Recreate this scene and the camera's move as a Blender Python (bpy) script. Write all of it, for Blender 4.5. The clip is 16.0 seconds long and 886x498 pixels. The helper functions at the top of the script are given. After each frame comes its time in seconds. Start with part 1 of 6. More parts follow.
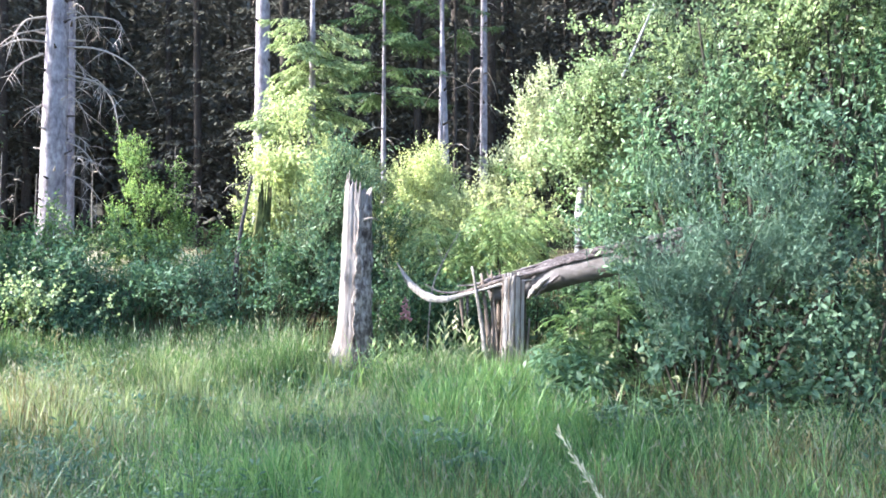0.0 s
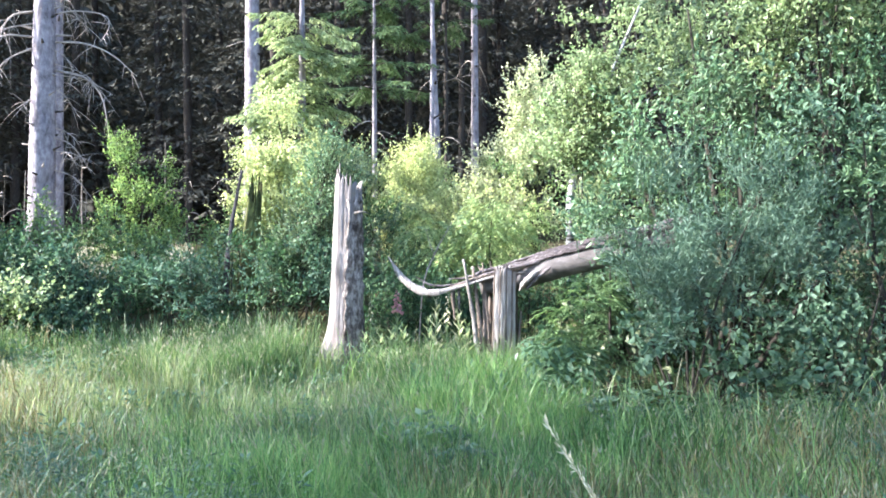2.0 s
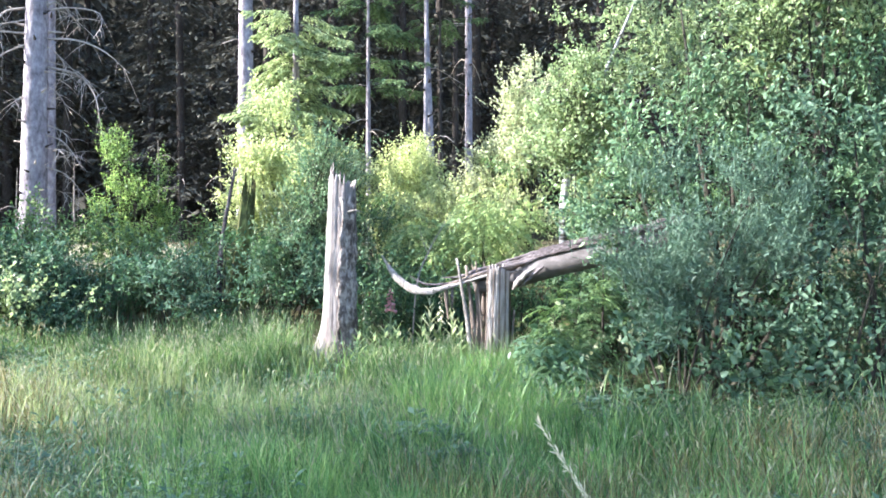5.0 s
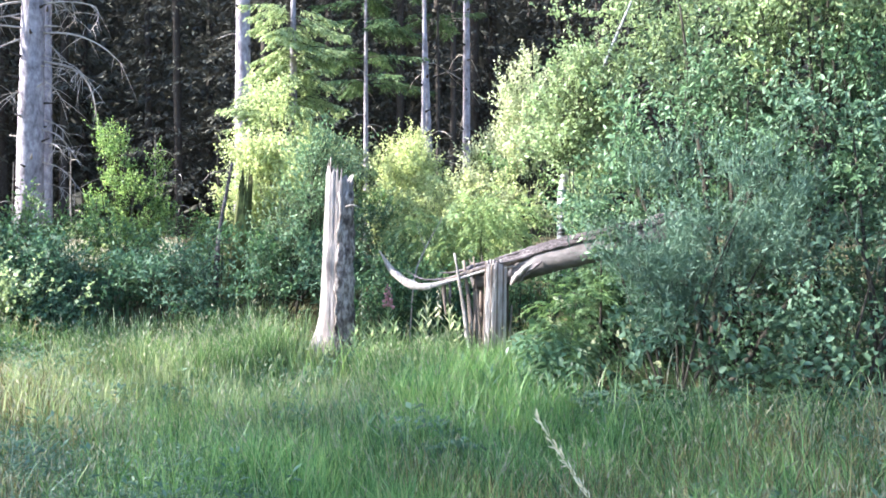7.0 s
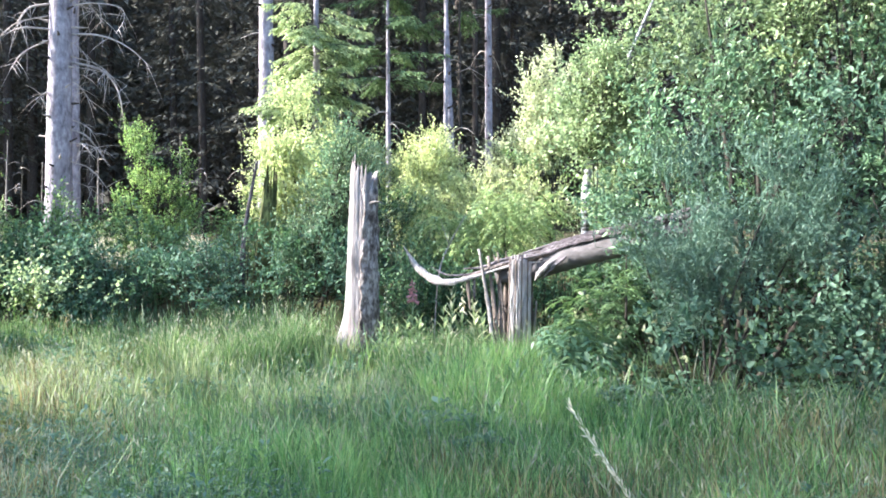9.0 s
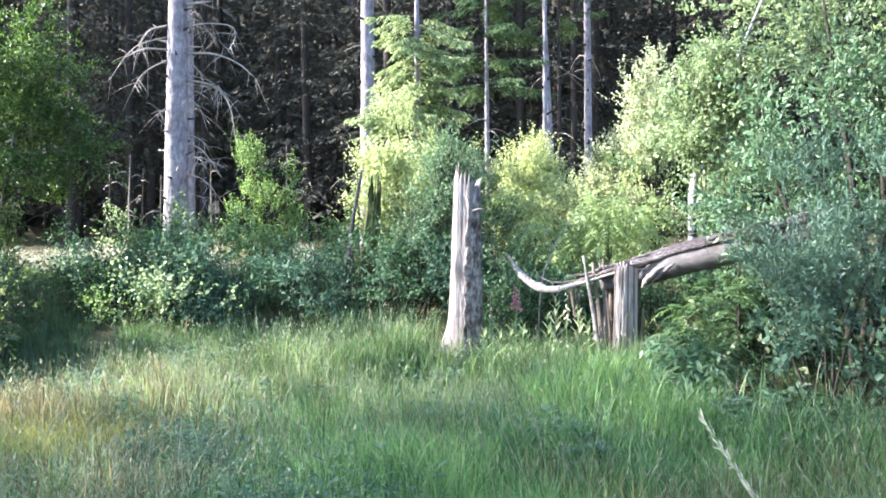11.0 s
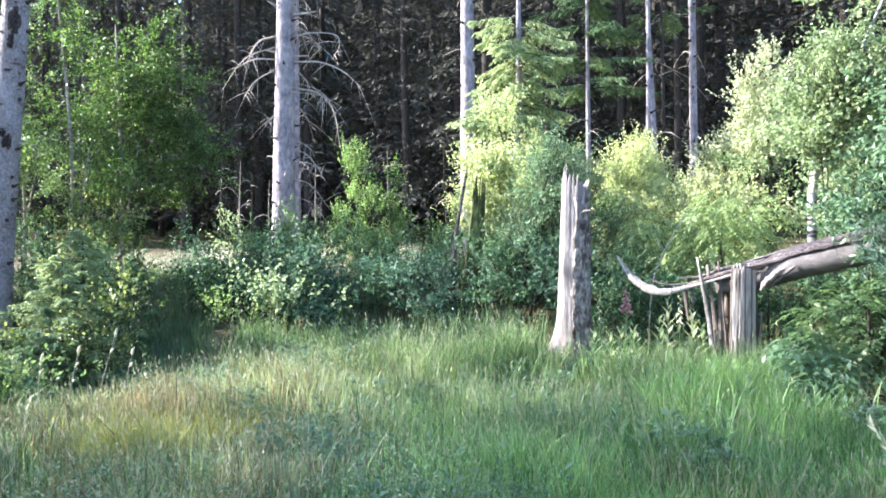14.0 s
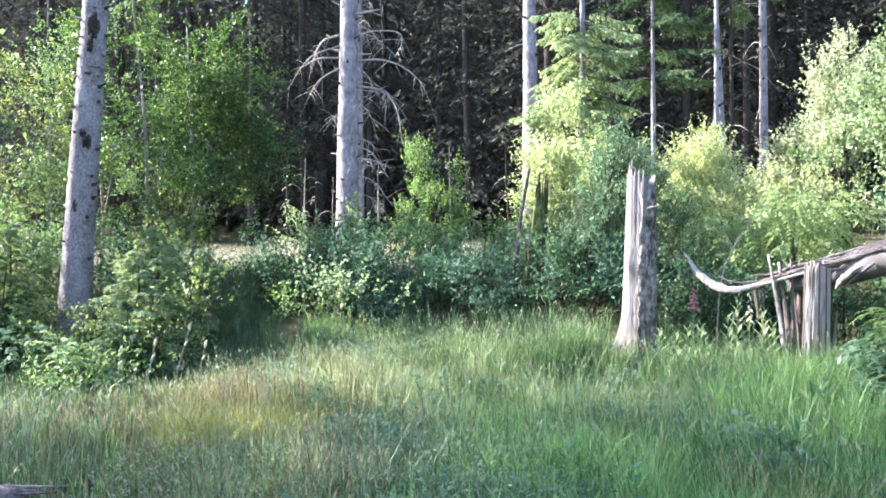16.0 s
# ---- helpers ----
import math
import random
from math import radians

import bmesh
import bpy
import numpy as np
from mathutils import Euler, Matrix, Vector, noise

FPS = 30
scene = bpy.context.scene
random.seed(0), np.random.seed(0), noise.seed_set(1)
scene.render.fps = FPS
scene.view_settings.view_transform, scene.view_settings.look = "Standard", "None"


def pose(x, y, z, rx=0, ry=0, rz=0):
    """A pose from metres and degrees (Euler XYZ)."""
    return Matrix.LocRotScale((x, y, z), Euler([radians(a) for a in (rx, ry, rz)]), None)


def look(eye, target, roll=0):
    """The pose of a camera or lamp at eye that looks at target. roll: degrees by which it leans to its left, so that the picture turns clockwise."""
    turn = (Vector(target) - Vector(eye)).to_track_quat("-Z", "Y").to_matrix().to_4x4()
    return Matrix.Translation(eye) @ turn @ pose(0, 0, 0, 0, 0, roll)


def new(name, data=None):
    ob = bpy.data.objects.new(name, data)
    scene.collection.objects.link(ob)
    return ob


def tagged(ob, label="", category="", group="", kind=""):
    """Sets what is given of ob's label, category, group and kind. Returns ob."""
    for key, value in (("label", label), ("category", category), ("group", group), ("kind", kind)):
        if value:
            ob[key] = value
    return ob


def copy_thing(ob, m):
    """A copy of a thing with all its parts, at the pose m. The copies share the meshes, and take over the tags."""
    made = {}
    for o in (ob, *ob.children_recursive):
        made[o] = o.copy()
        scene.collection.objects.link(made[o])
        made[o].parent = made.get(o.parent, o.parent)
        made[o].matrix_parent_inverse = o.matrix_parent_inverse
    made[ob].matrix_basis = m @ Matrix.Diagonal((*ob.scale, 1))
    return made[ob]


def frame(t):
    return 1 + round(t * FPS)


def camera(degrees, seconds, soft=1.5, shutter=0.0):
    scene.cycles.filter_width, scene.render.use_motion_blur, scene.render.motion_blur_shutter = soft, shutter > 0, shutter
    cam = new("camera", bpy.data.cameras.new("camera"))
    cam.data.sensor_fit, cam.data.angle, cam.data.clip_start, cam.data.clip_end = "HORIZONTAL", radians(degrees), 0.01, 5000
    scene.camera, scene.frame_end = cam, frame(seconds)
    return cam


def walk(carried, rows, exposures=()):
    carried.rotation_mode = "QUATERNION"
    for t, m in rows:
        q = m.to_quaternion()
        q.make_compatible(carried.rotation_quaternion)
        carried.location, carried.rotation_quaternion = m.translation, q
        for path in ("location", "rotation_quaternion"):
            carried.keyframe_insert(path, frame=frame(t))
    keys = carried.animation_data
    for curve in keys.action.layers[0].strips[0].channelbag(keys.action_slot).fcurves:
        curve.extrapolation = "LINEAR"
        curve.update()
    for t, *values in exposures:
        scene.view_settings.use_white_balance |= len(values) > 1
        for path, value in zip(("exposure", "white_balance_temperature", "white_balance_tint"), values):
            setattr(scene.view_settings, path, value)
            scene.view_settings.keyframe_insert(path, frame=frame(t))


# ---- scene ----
cam = camera(60.4, 16.0, soft=1.75)
EXPOSURE, KELVIN = 2.6, 5780.0
CAM_ROWS = (
    (0.0, 0.000, 0.000, 1.550, -0.00, 1.20, 0.00),
    (0.5, 0.003, 0.016, 1.545, -0.02, 0.93, 0.51),
    (1.0, 0.015, 0.023, 1.538, -0.43, 0.60, 1.02),
    (1.5, 0.019, 0.033, 1.535, -0.67, 0.70, 0.78),
    (2.0, 0.020, 0.013, 1.541, -0.53, 0.74, 0.45),
    (2.5, 0.021, 0.009, 1.546, -0.78, 0.61, 0.25),
    (3.0, 0.014, 0.002, 1.545, -0.75, 0.67, -0.18),
    (3.5, 0.005, -0.001, 1.548, -0.71, 0.88, 0.01),
    (4.0, 0.020, -0.008, 1.553, -0.92, 0.75, 0.40),
    (4.2, 0.021, -0.006, 1.552, -1.00, 0.79, 0.42),
    (6.3, 0.018, 0.012, 1.537, -1.00, 0.22, 0.17),
    (6.5, 0.018, 0.015, 1.535, -1.17, 0.22, 0.15),
    (7.0, 0.020, 0.027, 1.540, -1.20, 0.29, 0.25),
    (7.5, 0.017, 0.029, 1.530, -1.28, 0.45, 0.27),
    (8.0, 0.010, 0.010, 1.524, -1.00, 0.08, 0.41),
    (8.2, 0.007, 0.008, 1.523, -0.70, 0.14, 0.45),
    (10.3, -0.058, -0.002, 1.520, 4.79, 0.05, 0.58),
    (10.5, -0.067, -0.009, 1.521, 5.98, 0.25, 0.60),
    (11.0, -0.098, -0.040, 1.531, 7.61, 0.65, 0.67),
    (11.5, -0.143, -0.052, 1.534, 9.51, 0.73, 0.72),
    (12.0, -0.180, -0.067, 1.525, 10.29, 0.53, 0.60),
    (12.5, -0.195, -0.085, 1.531, 10.82, 0.66, 0.57),
    (13.0, -0.219, -0.099, 1.536, 11.81, 0.71, 0.54),
    (13.5, -0.244, -0.124, 1.533, 13.26, 1.02, 0.50),
    (14.0, -0.257, -0.114, 1.530, 14.63, 0.89, 0.67),
    (14.5, -0.259, -0.110, 1.528, 15.44, 0.90, 0.63),
    (15.0, -0.268, -0.130, 1.532, 16.75, 0.51, 1.01),
    (15.5, -0.260, -0.128, 1.535, 17.66, 0.38, 1.15),
    (16.0, -0.279, -0.156, 1.541, 19.18, 0.60, 0.54),
)
walk(cam, [(t, pose(x, y, z, 90 + p, r, w)) for t, x, y, z, w, p, r in CAM_ROWS],
     [(0.0, EXPOSURE, KELVIN, 10.0), (16.0, EXPOSURE, KELVIN, 10.0)])

# ---- light ----
SUN_AZ, SUN_EL = 94.0, 29.0     # degrees to the left of ahead, degrees above the ground
world = bpy.data.worlds.new("world")
scene.world = world
world.use_nodes = True
wn = world.node_tree
sky = wn.nodes.new("ShaderNodeTexSky")
sky.sky_type, sky.sun_disc = "NISHITA", False
sky.sun_elevation, sky.sun_rotation = radians(SUN_EL), radians(-SUN_AZ)
wn.nodes["Background"].inputs["Strength"].default_value = 0.16
wn.links.new(sky.outputs[0], wn.nodes["Background"].inputs["Color"])
to_sun = Vector((-math.sin(radians(SUN_AZ)) * math.cos(radians(SUN_EL)),
                 math.cos(radians(SUN_AZ)) * math.cos(radians(SUN_EL)), math.sin(radians(SUN_EL))))
lamp = bpy.data.lights.new("sun", "SUN")
lamp.energy, lamp.angle, lamp.color = 5.3, radians(0.6), (1.0, 0.915, 0.785)
sun = new("sun", lamp)
sun.matrix_world = look(to_sun * 60, (0, 0, 0))

# ---- materials ----


def nodes_of(name):
    m = bpy.data.materials.new(name)
    m.use_nodes = True
    return m, m.node_tree.nodes, m.node_tree.links, m.node_tree.nodes["Principled BSDF"]


def ramp(nd, stops):
    r = nd.new("ShaderNodeValToRGB")
    els = r.color_ramp.elements
    while len(els) < len(stops):
        els.new(0.5)
    for e, (p, c) in zip(els, stops):
        e.position, e.color = p, (*c, 1)
    return r


def leaf_material(name, stops, translucent=0.4, rough=0.5, patch=0.35, scale=1.3, shine=0.42):
    """A leaf: colour by leaf and by patches of the plant, light coming through the blade."""
    m, nd, ln, b = nodes_of(name)
    g = nd.new("ShaderNodeNewGeometry")
    tc = nd.new("ShaderNodeTexCoord")
    nz = nd.new("ShaderNodeTexNoise")
    nz.inputs["Scale"].default_value = scale
    nz.inputs["Detail"].default_value = 3
    ln.new(tc.outputs["Object"], nz.inputs["Vector"])
    mx = nd.new("ShaderNodeMix")
    mx.inputs[0].default_value = patch
    ln.new(g.outputs["Random Per Island"], mx.inputs[2])
    ln.new(nz.outputs[0], mx.inputs[3])
    r = ramp(nd, stops)
    ln.new(mx.outputs[0], r.inputs[0])
    ln.new(r.outputs[0], b.inputs["Base Color"])
    b.inputs["Roughness"].default_value = rough
    b.inputs["Specular IOR Level"].default_value = shine
    tr = nd.new("ShaderNodeBsdfTranslucent")
    hs = nd.new("ShaderNodeHueSaturation")
    hs.inputs["Hue"].default_value = 0.485
    hs.inputs["Saturation"].default_value = 1.1
    hs.inputs["Value"].default_value = 1.5
    ln.new(r.outputs[0], hs.inputs["Color"])
    ln.new(hs.outputs[0], tr.inputs["Color"])
    ms = nd.new("ShaderNodeMixShader")
    ms.inputs[0].default_value = translucent
    ln.new(b.outputs[0], ms.inputs[1])
    ln.new(tr.outputs[0], ms.inputs[2])
    ln.new(ms.outputs[0], nd["Material Output"].inputs[0])
    return m


def bark_material(name, stops, stretch=(6, 6, 1.5), scale=4.0, bump=0.5, rough=0.9, spots=None):
    """Bark or wood: stretched grain, larger stains and relief."""
    m, nd, ln, b = nodes_of(name)
    tc = nd.new("ShaderNodeTexCoord")
    mp = nd.new("ShaderNodeMapping")
    mp.inputs["Scale"].default_value = stretch
    ln.new(tc.outputs["Object"], mp.inputs[0])
    n1 = nd.new("ShaderNodeTexNoise")
    n1.inputs["Scale"].default_value = scale
    n1.inputs["Detail"].default_value = 6
    n1.inputs["Roughness"].default_value = 0.65
    ln.new(mp.outputs[0], n1.inputs["Vector"])
    n2 = nd.new("ShaderNodeTexNoise")
    n2.inputs["Scale"].default_value = 2.3
    n2.inputs["Detail"].default_value = 3
    ln.new(tc.outputs["Object"], n2.inputs["Vector"])
    mx = nd.new("ShaderNodeMix")
    mx.inputs[0].default_value = 0.35
    ln.new(n1.outputs[0], mx.inputs[2])
    ln.new(n2.outputs[0], mx.inputs[3])
    r = ramp(nd, stops)
    ln.new(mx.outputs[0], r.inputs[0])
    out = r.outputs[0]
    if spots:
        vo = nd.new("ShaderNodeTexVoronoi")
        vo.inputs["Scale"].default_value = spots[0]
        ln.new(mp.outputs[0], vo.inputs["Vector"])
        r2 = ramp(nd, [(0.0, (1, 1, 1)), (spots[1], (1, 1, 1)), (spots[1] + 0.06, (0, 0, 0))])
        ln.new(vo.outputs["Distance"], r2.inputs[0])
        m3 = nd.new("ShaderNodeMix")
        m3.data_type = "RGBA"
        ln.new(r2.outputs[0], m3.inputs[0])
        ln.new(out, m3.inputs[6])
        m3.inputs[7].default_value = (*spots[2], 1)
        out = m3.outputs[2]
    ln.new(out, b.inputs["Base Color"])
    b.inputs["Roughness"].default_value = rough
    b.inputs["Specular IOR Level"].default_value = 0.2
    bp = nd.new("ShaderNodeBump")
    bp.inputs["Strength"].default_value = bump
    bp.inputs["Distance"].default_value = 0.03
    ln.new(n1.outputs[0], bp.inputs["Height"])
    ln.new(bp.outputs[0], b.inputs["Normal"])
    return m


def greens(a, b, c):
    def soft(col, s=0.25):
        grey = 0.2126 * col[0] + 0.7152 * col[1] + 0.0722 * col[2]
        return tuple(v * (1 - s) + grey * s for v in col)
    return [(0.15, soft(a)), (0.5, soft(b)), (0.85, soft(c))]


LEAF_BIRCH = leaf_material("birch leaves", greens((0.05, 0.115, 0.025), (0.09, 0.185, 0.04), (0.17, 0.28, 0.065)), 0.42)
# Lighter and yellower than the leaf itself: sunlight is in the colour.
LEAF_SUNNY = leaf_material("yellow-green leaves with sunlight in the colour", greens((0.2, 0.265, 0.065), (0.38, 0.45, 0.135), (0.55, 0.59, 0.25)), 0.45)
LEAF_SAPLING = leaf_material("sapling leaves", greens((0.065, 0.15, 0.02), (0.125, 0.25, 0.035), (0.28, 0.42, 0.08)), 0.42)
# Whitened for strong sun on the tall birch; also serves pale herbs and seedlings.
LEAF_PALE = leaf_material("pale leaves with sunlight in the colour", greens((0.22, 0.26, 0.11), (0.39, 0.43, 0.21), (0.55, 0.57, 0.34)), 0.45)
# The light end of this ramp paints warm sun on the left bushes.
LEAF_WARM = leaf_material("warm green leaves with sun highlights in the colour", [(0.15, (0.046, 0.082, 0.024)), (0.5, (0.118, 0.168, 0.052)), (0.85, (0.32, 0.345, 0.14))], 0.42, 0.5, 0.45)
# Darker copy of the birch leaves; the crowns' shade is put into it.
LEAF_TRACK = leaf_material("shade-dark birch leaves by the track", [(0.15, (0.019, 0.052, 0.012)), (0.5, (0.054, 0.112, 0.028)), (0.85, (0.15, 0.215, 0.065))], 0.42, 0.5, 0.35)
LEAF_WILLOW = leaf_material("willow leaves", greens((0.045, 0.095, 0.04), (0.096, 0.165, 0.07), (0.205, 0.28, 0.14)), 0.35, 0.42, 0.45)
# Darkened to carry the shade of the bank and the thicket.
LEAF_BRAMBLE = leaf_material("shade-dark bramble leaves", greens((0.02, 0.066, 0.024), (0.041, 0.112, 0.04), (0.093, 0.19, 0.062)), 0.3, 0.65, 0.35, 1.3, 0.25)
# Blue tint and dark tone paint the bank's shade.
LEAF_BANK = leaf_material("bank leaves with bluish shade in the colour", greens((0.027, 0.08, 0.044), (0.055, 0.135, 0.076), (0.12, 0.22, 0.118)), 0.3, 0.65, 0.35, 1.3, 0.25)
LEAF_BROOM = leaf_material("broom shoots", greens((0.034, 0.085, 0.05), (0.06, 0.13, 0.08), (0.115, 0.2, 0.12)), 0.25, 0.55)
LEAF_ELDER = leaf_material("elder leaves", greens((0.045, 0.115, 0.045), (0.085, 0.185, 0.075), (0.17, 0.29, 0.12)), 0.35, 0.5)
LEAF_HAZEL = leaf_material("broad grey-green leaves", greens((0.042, 0.1, 0.048), (0.078, 0.16, 0.085), (0.145, 0.24, 0.135)), 0.35, 0.65, 0.35, 1.3, 0.22)
LEAF_CLOVER = leaf_material("clover leaves", greens((0.045, 0.1, 0.045), (0.095, 0.18, 0.085), (0.22, 0.32, 0.17)), 0.35, 0.55, 0.2)
LEAF_MINT = leaf_material("grey-blue herb leaves", greens((0.06, 0.12, 0.058), (0.11, 0.19, 0.095), (0.2, 0.3, 0.17)), 0.3, 0.7, 0.3, 1.3, 0.2)
LEAF_HERB = leaf_material("herb leaves", greens((0.11, 0.19, 0.06), (0.2, 0.3, 0.1), (0.34, 0.42, 0.18)), 0.42)
# Lifted to grey-brown: the veil over the dark wood is in this colour.
NEEDLE_DARK = leaf_material("dark spruce needles with haze in the colour", greens((0.056, 0.055, 0.045), (0.079, 0.077, 0.062), (0.104, 0.1, 0.08)), 0.12, 0.9, 0.4, 1.3, 0.06)
NEEDLE_GREEN = leaf_material("fresh spruce needles with sunlight in the colour", greens((0.035, 0.085, 0.03), (0.075, 0.15, 0.045), (0.16, 0.25, 0.08)), 0.25, 0.6, 0.4, 1.3, 0.25)
LEAF_ROWAN = leaf_material("rowan leaflets", greens((0.1, 0.19, 0.045), (0.21, 0.32, 0.085), (0.37, 0.47, 0.16)), 0.42, 0.5, 0.4)
# Brighter, yellower copy of the needles: sunlight on the boughs, put into the colour.
NEEDLE_LIT = leaf_material("spruce needles with sunlight in the colour", greens((0.09, 0.145, 0.042), (0.21, 0.295, 0.098), (0.41, 0.48, 0.2)), 0.38, 0.7, 0.45, 1.3, 0.2)
GRASS_FRESH = leaf_material("fresh grass", [(0.18, (0.02, 0.052, 0.016)), (0.5, (0.084, 0.165, 0.054)), (0.82, (0.25, 0.335, 0.145))], 0.35, 0.5, 0.35, 0.9)
GRASS_LUSH = leaf_material("lush grass", [(0.18, (0.026, 0.078, 0.022)), (0.5, (0.125, 0.245, 0.075)), (0.82, (0.26, 0.385, 0.14))], 0.35, 0.5, 0.35, 0.9)
# Yellow blades that paint a pool of sunlight on the meadow.
GRASS_SUNNY = leaf_material("grass yellowed for a sun patch", [(0.12, (0.11, 0.125, 0.028)), (0.5, (0.235, 0.25, 0.062)), (0.88, (0.38, 0.385, 0.13))], 0.35, 0.6, 0.3)
# Bluish copy of the meadow grass that paints its shaded patches.
GRASS_BLUE = leaf_material("bluish grass with shade in the colour", [(0.18, (0.024, 0.054, 0.03)), (0.5, (0.088, 0.155, 0.09)), (0.82, (0.25, 0.32, 0.215))], 0.3, 0.5, 0.35, 0.9)
GRASS_DRY = leaf_material("dry grass", [(0.18, (0.045, 0.04, 0.017)), (0.5, (0.165, 0.145, 0.064)), (0.82, (0.33, 0.28, 0.14))], 0.3, 0.6, 0.3)
# Darker than the meadow grass: shade of track and undergrowth in the colour.
GRASS_SHADE = leaf_material("dark grass with shade in the colour", greens((0.025, 0.07, 0.018), (0.05, 0.11, 0.028), (0.09, 0.17, 0.045)), 0.3, 0.55)
# Whitened for the sunlit strip before the forest; also colours pale stalk heads.
GRASS_PALE = leaf_material("pale grass with sunlight in the colour", greens((0.24, 0.26, 0.14), (0.4, 0.39, 0.26), (0.55, 0.52, 0.4)), 0.3, 0.6)
GRASS_CULM = leaf_material("yellow-green grass culms", greens((0.13, 0.19, 0.05), (0.21, 0.28, 0.08), (0.32, 0.38, 0.145)), 0.35, 0.55)
GRASS_EAR = leaf_material("grass ears", greens((0.12, 0.15, 0.065), (0.21, 0.225, 0.115), (0.34, 0.315, 0.2)), 0.3, 0.6)
STRAW = leaf_material("pale straw", [(0.15, (0.42, 0.39, 0.28)), (0.5, (0.58, 0.54, 0.4)), (0.85, (0.7, 0.66, 0.52))], 0.3, 0.6)
PETAL_PINK = leaf_material("pink bells", greens((0.34, 0.08, 0.12), (0.48, 0.17, 0.2), (0.56, 0.32, 0.33)), 0.3)
BARK_SPRUCE = bark_material("grey spruce bark", [(0.34, (0.1, 0.08, 0.09)), (0.47, (0.2, 0.174, 0.195)), (0.62, (0.34, 0.305, 0.33))], (2.4, 2.4, 1.2), 5, 1.0)
BARK_GREY = bark_material("mottled grey bark", [(0.34, (0.09, 0.07, 0.074)), (0.47, (0.2, 0.17, 0.18)), (0.63, (0.34, 0.3, 0.318))], (5.0, 5.0, 3.2), 7, 1.0)
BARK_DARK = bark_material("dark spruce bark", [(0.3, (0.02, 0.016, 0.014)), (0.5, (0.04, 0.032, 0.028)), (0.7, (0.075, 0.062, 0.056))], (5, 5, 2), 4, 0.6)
BARK_SCAR = bark_material("dark torn bark", [(0.36, (0.018, 0.013, 0.013)), (0.5, (0.045, 0.034, 0.033)), (0.64, (0.13, 0.1, 0.095))], (6.0, 6.0, 4.0), 6, 1.0)
BARK_BIRCH = bark_material("white birch bark", [(0.3, (0.13, 0.125, 0.12)), (0.5, (0.25, 0.25, 0.265)), (0.7, (0.36, 0.36, 0.38))], (1.5, 1.5, 7), 3, 0.3, 0.6, (2.2, 0.34, (0.05, 0.045, 0.04)))
BARK_BIRCH_GREY = bark_material("grey-brown birch bark", [(0.3, (0.08, 0.065, 0.055)), (0.5, (0.2, 0.175, 0.155)), (0.7, (0.36, 0.33, 0.3))], (1.5, 1.5, 7), 3, 0.4)
BARK_TWIG = bark_material("brown twigs", [(0.3, (0.018, 0.016, 0.013)), (0.7, (0.052, 0.046, 0.037))], (3, 3, 3), 6, 0.3)
BARK_FLAKY = bark_material("dark flaky bark", [(0.38, (0.04, 0.029, 0.026)), (0.48, (0.14, 0.11, 0.1)), (0.58, (0.38, 0.32, 0.3))], (3.2, 3.2, 1.6), 6, 1.0)
WOOD_GREY = bark_material("weathered split wood", [(0.32, (0.065, 0.048, 0.042)), (0.47, (0.22, 0.18, 0.17)), (0.64, (0.38, 0.33, 0.315))], (16, 16, 0.7), 3, 0.9)
BARK_LOG = bark_material("dark stringy log bark", [(0.36, (0.025, 0.019, 0.02)), (0.5, (0.075, 0.062, 0.066)), (0.62, (0.19, 0.168, 0.176))], (3.0, 9.0, 9.0), 5, 1.0)
BARK_MOSS = bark_material("mossy bark", [(0.34, (0.03, 0.028, 0.014)), (0.5, (0.08, 0.085, 0.03)), (0.64, (0.19, 0.2, 0.07))], (3.0, 3.0, 2.0), 4, 0.9)
WOOD_STRAND = bark_material("grey torn strands", [(0.32, (0.035, 0.028, 0.029)), (0.48, (0.12, 0.1, 0.105)), (0.66, (0.27, 0.24, 0.25))], (2, 14, 14), 3, 0.9)
WOOD_SPLIT = bark_material("freshly split pale wood", [(0.32, (0.12, 0.095, 0.085)), (0.47, (0.3, 0.26, 0.25)), (0.64, (0.46, 0.42, 0.41))], (16, 16, 0.7), 3, 0.9)
WOOD_SNAG = bark_material("pale silvery split wood", [(0.32, (0.085, 0.066, 0.062)), (0.47, (0.21, 0.178, 0.172)), (0.64, (0.34, 0.3, 0.295))], (12, 12, 0.6), 3, 0.7)
WOOD_LOG = bark_material("smooth pale debarked log", [(0.3, (0.05, 0.043, 0.043)), (0.5, (0.105, 0.093, 0.095)), (0.7, (0.18, 0.163, 0.168))], (2.0, 7.0, 7.0), 2, 0.4)
WOOD_BROWN = bark_material("brown split wood", [(0.3, (0.045, 0.033, 0.027)), (0.5, (0.14, 0.108, 0.093)), (0.7, (0.28, 0.23, 0.21))], (16, 16, 0.8), 3, 0.8)
WOOD_PALE = bark_material("pale bare wood", [(0.3, (0.075, 0.062, 0.056)), (0.5, (0.17, 0.15, 0.14)), (0.7, (0.3, 0.275, 0.265))], (9, 9, 9), 2, 0.7)
WOOD_DEAD = bark_material("bleached dead branches", [(0.3, (0.15, 0.12, 0.105)), (0.6, (0.4, 0.345, 0.315))], (4, 4, 4), 4, 0.3)
SOIL = bark_material("forest soil and litter", [(0.3, (0.035, 0.028, 0.016)), (0.5, (0.075, 0.06, 0.03)), (0.7, (0.1, 0.11, 0.04))], (1, 1, 1), 3.5, 0.9)

